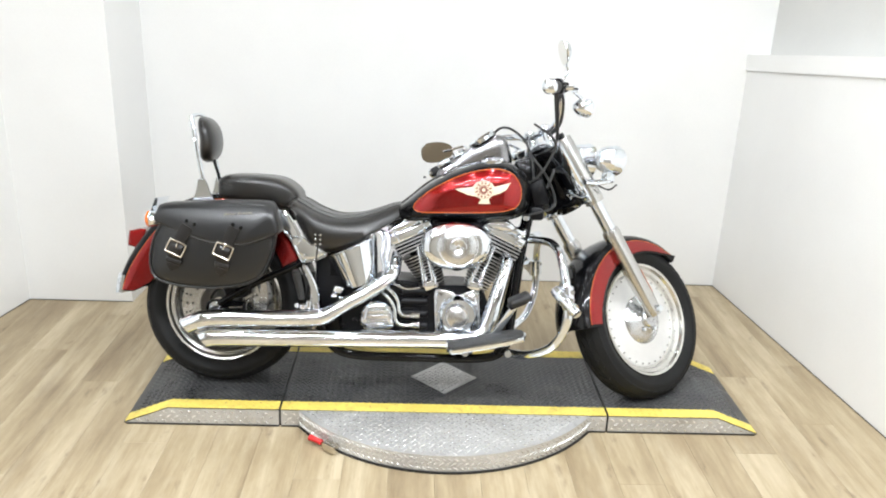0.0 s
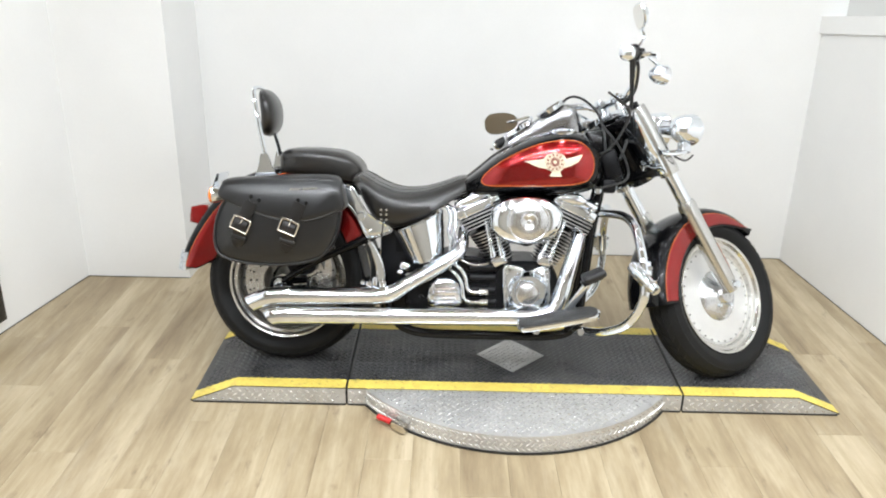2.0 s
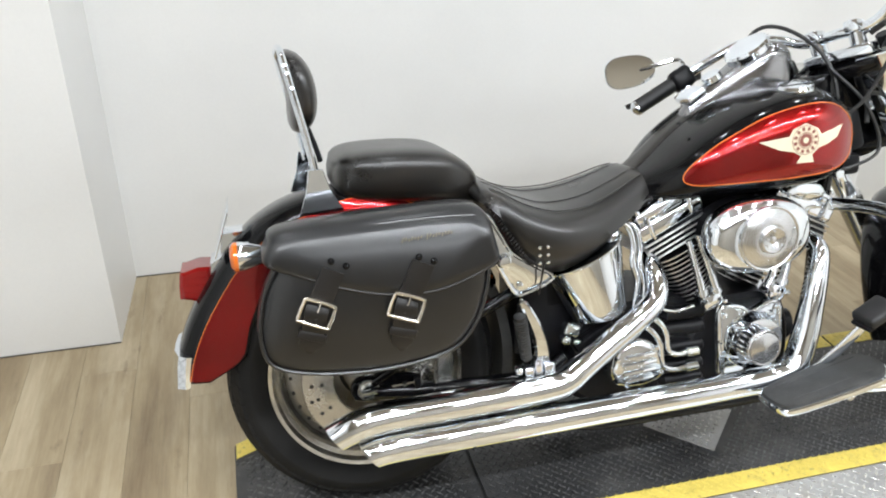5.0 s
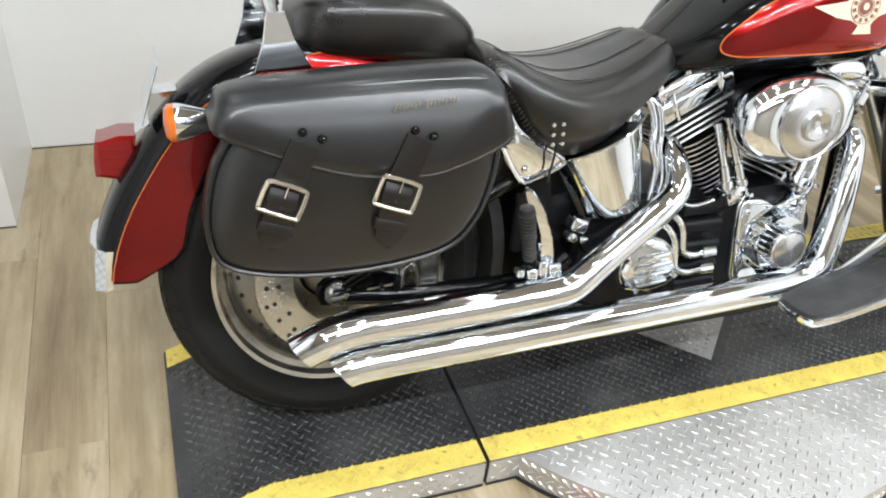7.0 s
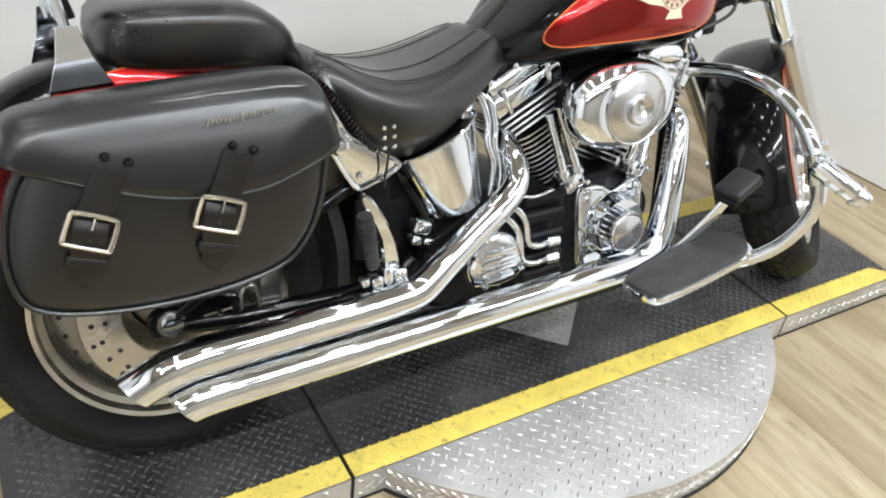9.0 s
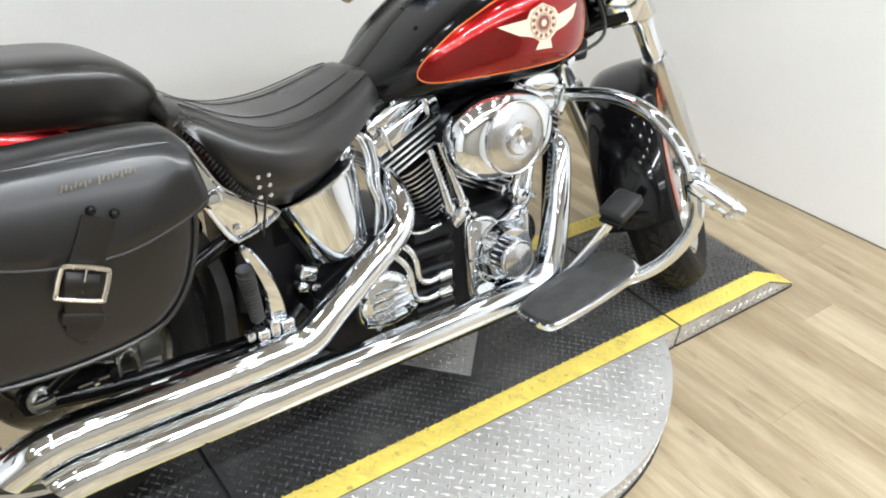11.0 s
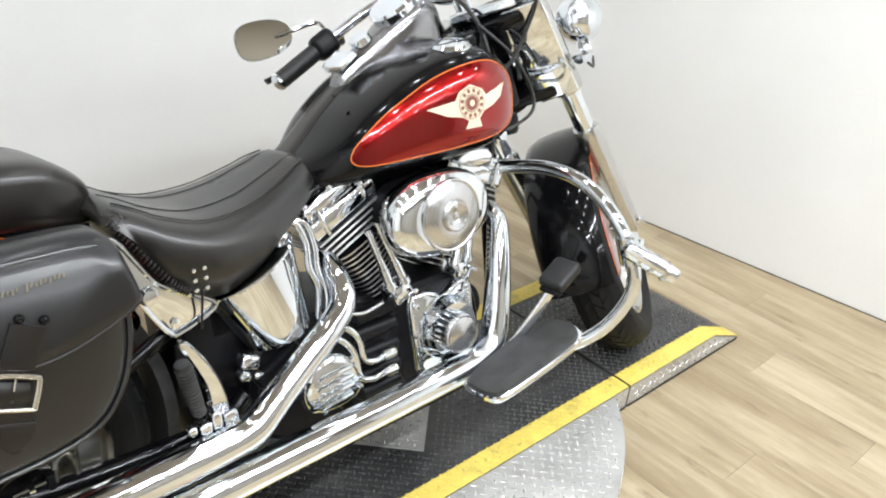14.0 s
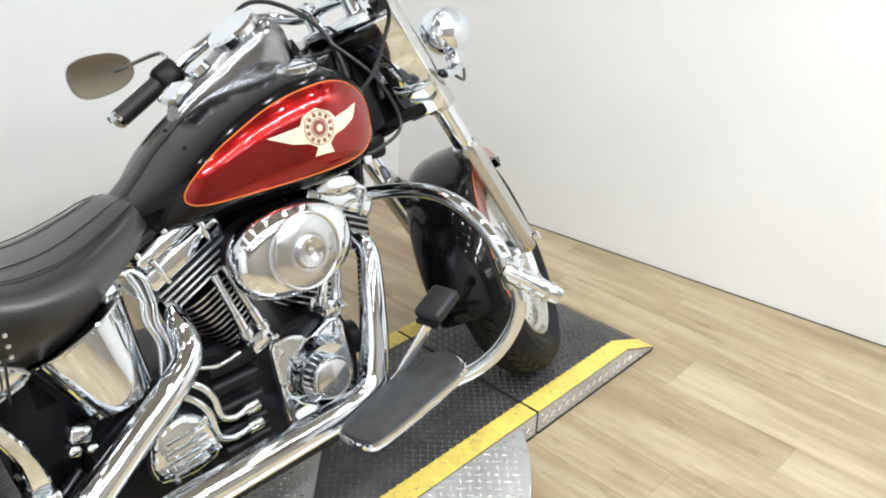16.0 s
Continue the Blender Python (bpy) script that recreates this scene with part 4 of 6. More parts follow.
WING = [(-0.108, 0.000), (-0.040, 0.010), (-0.030, 0.026), (0.0, 0.038), (0.030, 0.026), (0.040, 0.012), (0.102, 0.030), (0.086, 0.002), (0.060, -0.012), (0.034, -0.020),
        (0.020, -0.034), (0.027, -0.052), (-0.018, -0.052), (-0.008, -0.036), (-0.026, -0.026), (-0.060, -0.020)]
on_tank([(EC[0] + 0.93 * x, EC[1] + 0.93 * y) for x, y in WING], 0.0026, "winged_emblem", CREAM, "cream winged emblem", 5, smooth=False)
circ = lambda r: [(EC[0] + 0.95 * r * math.cos(q), EC[1] + 0.95 * r * math.sin(q)) for q in (2 * math.pi * k / 32 for k in range(32))]
DARKRED = mat("dark_red_ink", (0.22, 0.075, 0.058), 0.4)
on_tank(circ(0.0325), 0.0034, "emblem_ring", DARKRED, rings=2, inner=0.955, smooth=False)
on_tank(circ(0.0185), 0.0034, "emblem_ring", DARKRED, rings=2, inner=0.90, smooth=False)
on_tank(circ(0.0150), 0.0034, "emblem_star", DARKRED, rings=3, smooth=False)
on_tank(circ(0.0065), 0.0042, "emblem_boss", CREAM, rings=3, smooth=False)
for k in range(12):
    q = 2 * math.pi * (k + 0.5) / 12
    cu, cw = EC[0] + 0.0240 * math.cos(q), EC[1] + 0.0240 * math.sin(q)
    t, nrm = (-math.sin(q), math.cos(q)), (math.cos(q), math.sin(q))
    on_tank([(cu + t[0] * a + nrm[0] * b, cw + t[1] * a + nrm[1] * b) for a, b in ((-0.0036, -0.0036), (0.0036, -0.0036), (0.0030, 0.0036), (-0.0030, 0.0036))], 0.0036, "emblem_bar", DARKRED, rings=2, smooth=False)
# dash console, gauge and caps on the tank
DU = (0.792, 0.80, 0.83, 0.88, 0.94, 1.00, 1.045, 1.072)
D_top = spline(DU, (0.797, 0.818, 0.842, 0.874, 0.916, 0.948, 0.938, 0.875))
D_hv = spline(DU, (0.018, 0.024, 0.027, 0.032, 0.042, 0.048, 0.042, 0.030))
dash = part("dash_console", skin(bmesh.new(), [oval(u, D_top(u) - 0.06, D_hv(u), 0.06, 3.2, 32, TV) for u in np.linspace(0.792, 1.072, 26)]), DASH, bike, "chrome dash console on the tank", sharp=60)
gm = Matrix.Translation((0.956, TV - 0.004, 0.932)) @ Matrix.Rotation(radians(-34), 4, "Y") @ Matrix.Rotation(radians(90), 4, "X")
part("gauge_bezel", lathe([(-0.010, 0.0), (-0.010, 0.052), (0.004, 0.054), (0.010, 0.050), (0.011, 0.044)], 40, gm), CHROME, dash, "chrome gauge bezel")
part("gauge_glass", lathe([(0.0085, 0.046), (0.0105, 0.03), (0.011, 0.0)], 32, gm), MIRROR, dash, "glass gauge face")
part("ignition_switch", lathe([(0, 0.0), (0, 0.024), (0.014, 0.022), (0.017, 0.0)], 24, Matrix.Translation((0.872, TV, 0.868)) @ Matrix.Rotation(radians(-32), 4, "Y") @ Matrix.Rotation(radians(90), 4, "X")), CHROME, dash)
part("console_tip", block((0.050, 0.066, 0.020), pose(0.815, TV, 0.836, 0, -34, 0), 0.006), CHROME, dash, "chrome rear console cover")
for v in (-0.095, 0.120):
    cap = part("fuel_cap", lathe([(-0.012, 0.0), (-0.012, 0.040), (0.004, 0.041), (0.010, 0.036), (0.013, 0.0)], 36, Matrix.Translation((0.988, v, 0.849)) @ Matrix.Rotation(radians(-6), 4, "Y") @ Matrix.Rotation(radians(90 + (8 if v < 0 else -8)), 4, "X")), CHROME, bike, "chrome fuel cap")
bm = bmesh.new()
rings = []
for u in np.linspace(0.636, 0.83, 14):
    hw = 0.034 - 0.010 * (u - 0.636) / 0.18
    rings.append([Vector((u, TV + y, T_top(u) + z - 0.0016 * (y / hw) ** 2)) for y, z in ((-hw, -0.004), (-hw, 0.003), (-hw * 0.9, 0.0055), (-hw * 0.4, 0.0062), (hw * 0.4, 0.0062), (hw * 0.9, 0.0055), (hw, 0.003), (hw, -0.004))])
part("tank_strap", skin(bm, rings), SEATHIDE, bike, "black leather tank strap")
part("strap_stud", lathe([(0, 0), (0, 0.006), (0.005, 0.004), (0.006, 0)], 12, Matrix.Translation((0.745, -0.028, 0.782)) @ Matrix.Rotation(radians(100), 4, "X")), BLACK_METAL, bike)

# ---- seats, pad and saddlebag ----




def saddle_ring(u, top, bot, hv, crown):
    """A seat section: crowned top, flared skirt."""
    pts, hv, mid = [], hv + 0.045, 0.045
    for k in range(15):
        a = math.pi * k / 14
        c, s = math.cos(a), math.sin(a)
        pts.append(Vector((u, hv * math.copysign(abs(c) ** 0.72, c), top - crown + crown * s ** 0.8)))
    lowv = hv * 1.03
    ring = [Vector((u, lowv * 0.9, bot)), Vector((u, lowv * 1.02, (bot + top - crown) / 2))] + pts + [Vector((u, -lowv * 1.02, (bot + top - crown) / 2)), Vector((u, -lowv * 0.9, bot)), Vector((u, 0, bot + 0.006))]
    return [p + Vector((0, mid, 0)) for p in ring]


SU = (0.255, 0.275, 0.31, 0.345, 0.40, 0.45, 0.52, 0.60, 0.645, 0.672, 0.682)
s_top, s_bot = spline(SU, (0.680, 0.694, 0.681, 0.661, 0.640, 0.634, 0.642, 0.668, 0.685, 0.679, 0.658)), spline(SU, (0.668, 0.643, 0.582, 0.533, 0.511, 0.517, 0.545, 0.597, 0.625, 0.632, 0.64))
s_hv = spline(SU, (0.10, 0.118, 0.135, 0.148, 0.152, 0.147, 0.128, 0.094, 0.072, 0.054, 0.030))
s_cr = spline(SU, (0.012, 0.030, 0.036, 0.040, 0.042, 0.046, 0.056, 0.060, 0.054, 0.042, 0.015))
seat = part("rider_seat", skin(bmesh.new(), [saddle_ring(u, s_top(u), s_bot(u), s_hv(u), s_cr(u)) for u in np.linspace(0.255, 0.682, 40)]), SEATHIDE, bike, "scooped black leather rider seat", sharp=70)
for vv in (0.36, 0.72):
    for sgn in (-1, 1):
        part("seam", tube([(u, 0.045 + sgn * (s_hv(u) + 0.045) * vv, s_top(u) - s_cr(u) + s_cr(u) * (1 - vv ** 2.78) ** 0.29 + 0.0005) for u in np.linspace(0.285, 0.655, 14)], 0.0014 if vv > 0.5 else 0.0008, 6, 2), SEATHIDE, seat)
# braided lace along the rear edge of the skirt
for k, u in enumerate(np.linspace(0.266, 0.352, 24)):
    c = Vector((u, 0.045 - (s_hv(u) + 0.045) * 1.015, s_bot(u) + 0.010))
    part("braid", tube([c + Vector((-0.0045, 0.001, -0.0045)), c + Vector((0.0, -0.0026, 0.0008)), c + Vector((0.0052, 0.001, 0.0042))], [0.0012, 0.0024, 0.0012], 8, 2), STRAP, seat, "braided edge lacing" if k == 0 else "")
for k in range(3):
    for q in (-0.009, 0.009):
        part("lace_stud", lathe([(0, 0), (0, 0.0042), (0.003, 0.0035), (0.004, 0)], 10, Matrix.Translation((0.372 + q, 0.045 - (s_hv(0.372) + 0.045) * 1.042, 0.573 - 0.0165 * k)) @ Matrix.Rotation(radians(180), 4, "X")), CHROME, seat)
part("lace", tube([(0.372, -0.161, 0.540), (0.369, -0.160, 0.52), (0.364, -0.150, 0.47)], 0.0022, 6), STRAP, seat)
PU = (-0.002, 0.004, 0.03, 0.09, 0.18, 0.235, 0.275, 0.298, 0.306)
p_top = spline(PU, (0.740, 0.760, 0.777, 0.782, 0.779, 0.769, 0.746, 0.722, 0.698))
p_bot = spline(PU, (0.705, 0.690, 0.680, 0.672, 0.664, 0.656, 0.650, 0.652, 0.664))
p_hv = spline(PU, (0.070, 0.100, 0.122, 0.134, 0.138, 0.134, 0.122, 0.104, 0.075))
PV = Matrix.Translation((-0.020, 0.095, -0.008))
part("pillion_base", skin(bmesh.new(), [oval(u, 0.645, h, 0.034, 4, 28) for u, h in ((0.0, 0.04), (0.02, 0.08), (0.10, 0.098), (0.22, 0.104), (0.28, 0.095), (0.30, 0.06))]), BLACK_METAL, bike, "black pan under the pillion", at=PV)
pill = part("pillion_seat", skin(bmesh.new(), [oval(u, (p_top(u) + p_bot(u)) / 2, p_hv(u), (p_top(u) - p_bot(u)) / 2, 4.6, 52) for u in np.linspace(-0.002, 0.306, 36)]), SEATHIDE, bike, "padded black leather pillion seat", at=PV, sharp=70)
for sgn in (-1, 1):
    part("seam", tube([(u, sgn * p_hv(u) * 0.80, (p_top(u) + p_bot(u)) / 2 + (p_top(u) - p_bot(u)) / 2 * (1 - 0.8 ** 2.9) ** (1 / 2.9) + 0.0004) for u in np.linspace(0.02, 0.285, 12)], 0.002, 6, 2), STRAP, pill, at=PV)
# backrest
BV = Matrix.Translation((-0.034, 0.115, 0.0))
BX = Vector((-0.052, 0, 0.897))
rings = []
for t in np.linspace(-1, 1, 26):
    r = max(0.02, 1 - abs(t) ** 3.2) ** 0.42
    w = t * 0.086
    rings.append([BX + Vector((-0.07 * w + 0.031 * r * math.copysign(abs(math.sin(a)) ** 0.8, math.sin(a)) + 0.018 * (1 - t * t), 0.112 * r * math.copysign(abs(math.cos(a)) ** 0.75, math.cos(a)), w)) for a in (2 * math.pi * k / 32 for k in range(32))])
pad = part("backrest_pad", skin(bmesh.new(), rings), SEATHIDE, bike, "upholstered black leather backrest pad", at=BV, sharp=75)
BH = Matrix.Translation((-0.018, 0.090, 0.0)) @ Matrix.Diagonal((1, 1.24, 1, 1))
hoop = [(-0.044, -0.098, 0.735), (-0.055, -0.100, 0.80), (-0.075, -0.098, 0.90), (-0.088, -0.085, 0.965), (-0.090, -0.045, 0.985), (-0.090, 0.045, 0.985), (-0.088, 0.085, 0.965), (-0.075, 0.098, 0.90), (-0.055, 0.100, 0.80), (-0.044, 0.098, 0.735)]
part("backrest_hoop", tube(hoop, 0.0075, 10, 5), CHROME, bike, "chrome backrest hoop", at=BH)
part("pad_bracket", tube([(-0.030, 0.0, 0.83), (-0.012, 0.0, 0.775), (-0.004, 0.0, 0.742)], 0.006, 8), BLACK_METAL, bike, at=BV)
for s in (-1, 1):
    up = part("backrest_plate", pillow([(-0.085, 0.660), (0.006, 0.664), (-0.018, 0.708), (-0.032, 0.752), (-0.060, 0.752), (-0.068, 0.708)], [(s * 0.1035, 0.001), (s * 0.1045, 0), (s * 0.1085, 0), (s * 0.1095, 0.001)], smooth=False), CHROME, bike, "polished backrest side plate", at=BH)

# saddlebag
BAG = [(-0.140, 0.655), (-0.115, 0.682), (0.0, 0.690), (0.12, 0.694), (0.208, 0.690), (0.234, 0.660), (0.236, 0.600), (0.228, 0.525), (0.200, 0.452), (0.145, 0.403), (0.020, 0.381), (-0.110, 0.386), (-0.197, 0.414), (-0.218, 0.475), (-0.206, 0.555), (-0.180, 0.610)]


def bag_place(u, v, w):
    """Rolls the top of the bag over."""
    k = min(1.0, max(0.0, (w - 0.640) / 0.062))
    return Vector((u, v + (0.040 * k * k if v < -0.2 else 0), w - 0.022 * k * max(0.0, (v + 0.19) / 0.06)))


bag = part("saddlebag", pillow(BAG, [(-0.132, 0.030), (-0.138, 0.022), (-0.150, 0.016), (-0.205, 0.0), (-0.226, 0.003), (-0.238, 0.010), (-0.2445, 0.022), (-0.2495, 0.045), (-0.254, 0.075), (-0.257, 0.105), (-0.2585, 0.135)], 5), LEATHER, bike, "black leather saddlebag with two buckled straps", sharp=70)
line = [(p.x, p.y) for p in smooth_line([(x, y, 0) for x, y in BAG], 4, True)]
part("piping", tube([(u, -0.2355, w) for u, w in inset_line(line, 0.0044)], 0.0042, 8, n=1, closed=True), LEATHER, bag, "stitched leather piping")
FLAP = [(-0.192, 0.628), (-0.186, 0.664), (-0.166, 0.690), (-0.05, 0.699), (0.07, 0.705), (0.190, 0.706), (0.228, 0.692), (0.240, 0.650), (0.248, 0.594), (0.205, 0.570), (0.135, 0.545), (0.077, 0.541), (0.010, 0.548), (-0.054, 0.566), (-0.121, 0.594)]
flap = part("flap", pillow(FLAP, [(-0.132, 0.012), (-0.146, 0.002), (-0.205, 0.0), (-0.236, 0.0), (-0.247, 0.0006), (-0.2550, 0.0026), (-0.2600, 0.0064), (-0.2625, 0.012), (-0.2640, 0.020), (-0.2645, 0.03)], 5, place=bag_place), LEATHER, bag, "leather flap with rolled edge", sharp=50)
low = [(u, -0.2595, w + 0.004) for u, w in ((-0.186, 0.628), (-0.121, 0.597), (-0.054, 0.569), (0.010, 0.551), (0.077, 0.544), (0.135, 0.548), (0.205, 0.573), (0.242, 0.596))]
part("flap_edge", tube(low, 0.0040, 8, n=5), STRAP, flap)


def strap(line, hw, name, label="", close=False):
    """A leather strip along a line, its tip pointed when closed."""
    bm = bmesh.new()
    line = smooth_line(line, 6)
    rings = []
    for i, p in enumerate(line):
        d = (line[min(i + 1, len(line) - 1)] - line[max(i - 1, 0)]).normalized()
        x = Vector((0, -1, 0)) - d * (-d.y)
        x.normalize()
        y = d.cross(x)
        left = len(line) - 1 - i
        hh = hw * (0.12 + 0.88 * min(1, left / 5)) if close else hw
        rings.append([p + y * a * hh + x * b for a, b in ((-1, -0.0016), (1, -0.0016), (1, 0.0022), (0.9, 0.003), (-0.9, 0.003), (-1, 0.0022))])
    skin(bm, rings)
    return part(name, bm, STRAP, bag, label, sharp=50)


for (tu, tw), (bu, bw), (eu, ew), turn, riv in (((-0.070, 0.612), (-0.108, 0.534), (-0.128, 0.448), 24, ((-0.073, 0.630), (-0.046, 0.618))), ((0.098, 0.610), (0.059, 0.528), (0.046, 0.432), 21, ((0.090, 0.622), (0.118, 0.611)))):
    m1, m2 = 0.35, 0.65
    strap([(tu, -0.264, tw), (tu + (bu - tu) * 0.35, -0.2665, tw + (bw - tw) * 0.35), (tu + (bu - tu) * 0.6, -0.2675, tw + (bw - tw) * 0.6), (bu, -0.2655, bw), (bu + (eu - bu) * 0.4, -0.256, bw + (ew - bw) * 0.4)], 0.0215, "strap", "leather closing strap")
    strap([(bu + 0.004, -0.271, bw + 0.012), (bu - 0.002, -0.2755, bw - 0.006), (bu + (eu - bu) * 0.45, -0.266, bw + (ew - bw) * 0.45), (bu + (eu - bu) * 0.75, -0.262, bw + (ew - bw) * 0.75), (eu, -0.259, ew)], 0.0215, "strap_end", "worn strap end", True)
    kd = Matrix.Rotation(radians(turn * 0.8), 4, "Y")
    part("keeper", block((0.055, 0.011, 0.019), Matrix.Translation((bu + (eu - bu) * 0.58, -0.2645, bw + (ew - bw) * 0.58)) @ kd, 0.004), STRAP, bag, "strap keeper loop")
    bmx = Matrix.Translation((bu, -0.277, bw)) @ Matrix.Rotation(radians(turn), 4, "Y")
    loop = [bmx @ Vector((x, 0, z)) for x, z in ((-0.030, -0.019), (-0.030, 0.014), (-0.023, 0.0225), (0.023, 0.0225), (0.030, 0.014), (0.030, -0.019), (0.025, -0.0235), (-0.025, -0.0235))]
    bk = part("buckle", tube(loop, 0.0036, 8, n=3, closed=True), STEEL, bag, "nickel strap buckle")
    part("prong", tube([bmx @ Vector((0, -0.003, 0.0205)), bmx @ Vector((0, -0.0045, 0.004))], 0.0018, 6), STEEL, bk)
    part("strap_hole", lathe([(0, 0), (-0.0006, 0.0024), (0.001, 0.0024)], 8, Matrix.Translation((bu - 0.003, -0.2785, bw - 0.012))), SEAL, bag)
    for x, z in riv:
        part("rivet", lathe([(0, 0.0), (0, 0.0068), (-0.003, 0.0062), (-0.0055, 0.0036), (-0.0065, 0)], 14, Matrix.Translation((x, -0.2635, z))), BLACK, flap, "black domed rivet")
# gold script on the flap, as plain strokes
for k in range(17):
    x = 0.062 + 0.0058 * k
    if k == 7:
        continue
    part("script_stroke", block((0.0028, 0.0010, 0.0115 if k in (0, 8) else 0.0055 + 0.002 * (k % 2)), pose(x, -0.2618 + 0.0035 * (k / 16) ** 3, 0.657 + 0.00045 * k + 0.0012 * math.sin(k * 2.3), -14, 30 - 9 * (k % 3), 0), 0.0003, 1), GOLD, flap, "faded gold script stroke")

# the bag hangs with its rear end closer in
for ob in [bag] + list(bag.children_recursive):
    for vt in ob.data.vertices:
        u, v, w = vt.co
        dv = 0.09 * (0.24 - u)
        vt.co = (0.24 - (0.24 - u) * 0.98, v + dv, 0.381 + (w - 0.381) * 0.955 - 0.12 * dv)
    ob.data.update()

# ---- tail ----
TVM, TS = Matrix.Translation((0.002, 0.070, -0.021)), Matrix.Translation((0.0, 0.03, 0.0))
tail = part("tail_lamp", pillow([(-0.292, 0.578), (-0.302, 0.508), (-0.352, 0.512), (-0.361, 0.519), (-0.356, 0.566), (-0.346, 0.572)], [(-0.046, 0.008), (-0.040, 0.001), (0.040, 0.001), (0.046, 0.008)], 2), REDLENS, bike, "red tail lamp lens", at=TVM)
for w in (0.527, 0.543, 0.558):
    part("lens_rib", block((0.046, 0.0035, 0.0025), pose(-0.325, -0.0455, w, 0, 4, 0), 0.001, 1), REDLENS, tail, at=TVM)
part("tail_base", pillow([(-0.268, 0.595), (-0.292, 0.584), (-0.304, 0.503), (-0.290, 0.495)], [(-0.044, 0.002), (-0.040, 0), (0.040, 0), (0.044, 0.002)], smooth=False), CHROME, bike, "chrome tail lamp base", at=TVM)
part("plate_bracket", block((0.003, 0.17, 0.100), pose(-0.262, 0.0, 0.650, 0, 20, 0), 0.001), CHROME, bike, "number plate bracket", at=TVM)
part("plate_bracket_arm", pillow([(-0.262, 0.642), (-0.220, 0.645), (-0.245, 0.605), (-0.270, 0.602)], [(-0.034, 0.001), (-0.030, 0), (0.030, 0), (0.034, 0.001)], smooth=False), CHROME, bike, at=TVM)
for s in (-1,):
    sm = Matrix.Translation((-0.228, s * 0.138, 0.608)) @ Matrix.Rotation(radians(90), 4, "Z")
    sg = part("rear_signal", lathe([(-0.070, 0.0), (-0.066, 0.010), (-0.035, 0.020), (-0.008, 0.028), (0.002, 0.029)], 24, sm), CHROME, bike, "chrome rear turn signal", at=TS)
    part("lens", lathe([(0.002, 0.0285), (0.010, 0.0285), (0.016, 0.022), (0.018, 0.0)], 24, sm), AMBER, sg, "amber lens", at=TS)
    part("signal_bar", tube([(-0.200, s * 0.138, 0.612), (-0.205, s * 0.10, 0.610), (-0.215, 0, 0.605)], 0.008, 8), CHROME, bike, at=TS)
# fender strut with its chrome end plate
part("strut_plate", pillow([(0.224, 0.640), (0.243, 0.652), (0.264, 0.640), (0.287, 0.600), (0.310, 0.563), (0.348, 0.536), (0.396, 0.506), (0.388, 0.490), (0.332, 0.471), (0.317, 0.475), (0.300, 0.500), (0.268, 0.560), (0.240, 0.590)], [(-0.108, 0.003), (-0.116, 0), (-0.130, 0), (-0.136, 0.002), (-0.140, 0.006), (-0.1415, 0.012)], 3), CHROME, bike, "chrome fender strut cover")
part("strut_rim", tube([(u, -0.1405, w) for u, w in ((0.224, 0.640), (0.243, 0.652), (0.264, 0.640), (0.287, 0.600), (0.310, 0.563), (0.348, 0.536), (0.396, 0.506), (0.388, 0.490), (0.332, 0.471), (0.317, 0.475), (0.300, 0.500), (0.268, 0.560), (0.240, 0.590))], 0.0045, 8, 3, closed=True), CHROME, bike)
part("strut_cap", lathe([(0.02, 0), (0.02, 0.016), (-0.012, 0.016), (-0.020, 0.012), (-0.022, 0)], 20, Matrix.Translation((0.292, -0.135, 0.548))), CHROME, bike)
part("strut_bolt", lathe([(0, 0), (0, 0.008), (-0.006, 0.007), (-0.008, 0)], 12, Matrix.Translation((0.325, -0.140, 0.492))), CHROME, bike)

# ---- frame ----
for s in (-1, 1):
    part("frame_rail", tube([(0.36, s * 0.105, 0.34), (0.40, s * 0.115, 0.20), (0.48, s * 0.115, 0.135), (0.70, s * 0.11, 0.125), (0.98, s * 0.10, 0.125), (1.06, s * 0.09, 0.17), (1.085, s * 0.075, 0.30), (1.11, s * 0.05, 0.50), (1.145, s * 0.028, 0.68), (1.165, s * 0.01, 0.76)], 0.0165, 14, 6), BLACK, bike, "gloss black frame tube")
    part("swingarm", tube([(0.0, s * 0.100, 0.296), (0.12, s * 0.112, 0.375), (0.28, s * 0.116, 0.450), (0.43, s * 0.105, 0.522), (0.50, s * 0.08, 0.555)], 0.0135, 12, 5, flat=1.0), BLACK, bike, "black swingarm tube")
    part("swingarm_lower", tube([(0.0, s * 0.100, 0.286), (0.14, s * 0.108, 0.272), (0.36, s * 0.108, 0.265), (0.44, s * 0.105, 0.30)], 0.018, 12, 5), BLACK, bike)
    part("axle_plate", pillow([(-0.030, 0.272), (-0.032, 0.308), (0.0, 0.322), (0.055, 0.318), (0.110, 0.312), (0.110, 0.268), (0.03, 0.264)], [(s * 0.090, 0.002), (s * 0.093, 0), (s * 0.106, 0), (s * 0.109, 0.003)], 2), BLACK, bike, "black axle plate")
    part("axle_nut", lathe([(0, 0), (0, 0.017), (-s * 0.0, 0.017), (s * 0.012, 0.016), (s * 0.014, 0.0)], 12, Matrix.Translation((0.0, s * 0.110, 0.293))), CHROME, bike, "chrome axle nut")
    part("axle_washer", lathe([(0, 0.012), (0, 0.024), (s * 0.004, 0.023), (s * 0.004, 0.012)], 24, Matrix.Translation((0.0, s * 0.1085, 0.293)), close=True), CHROME_DULL, bike)
part("backbone", tube([(0.46, 0.04, 0.60), (0.62, 0.04, 0.635), (0.90, 0.04, 0.66), (1.13, 0.05, 0.76)], 0.022, 12), BLACK, bike)
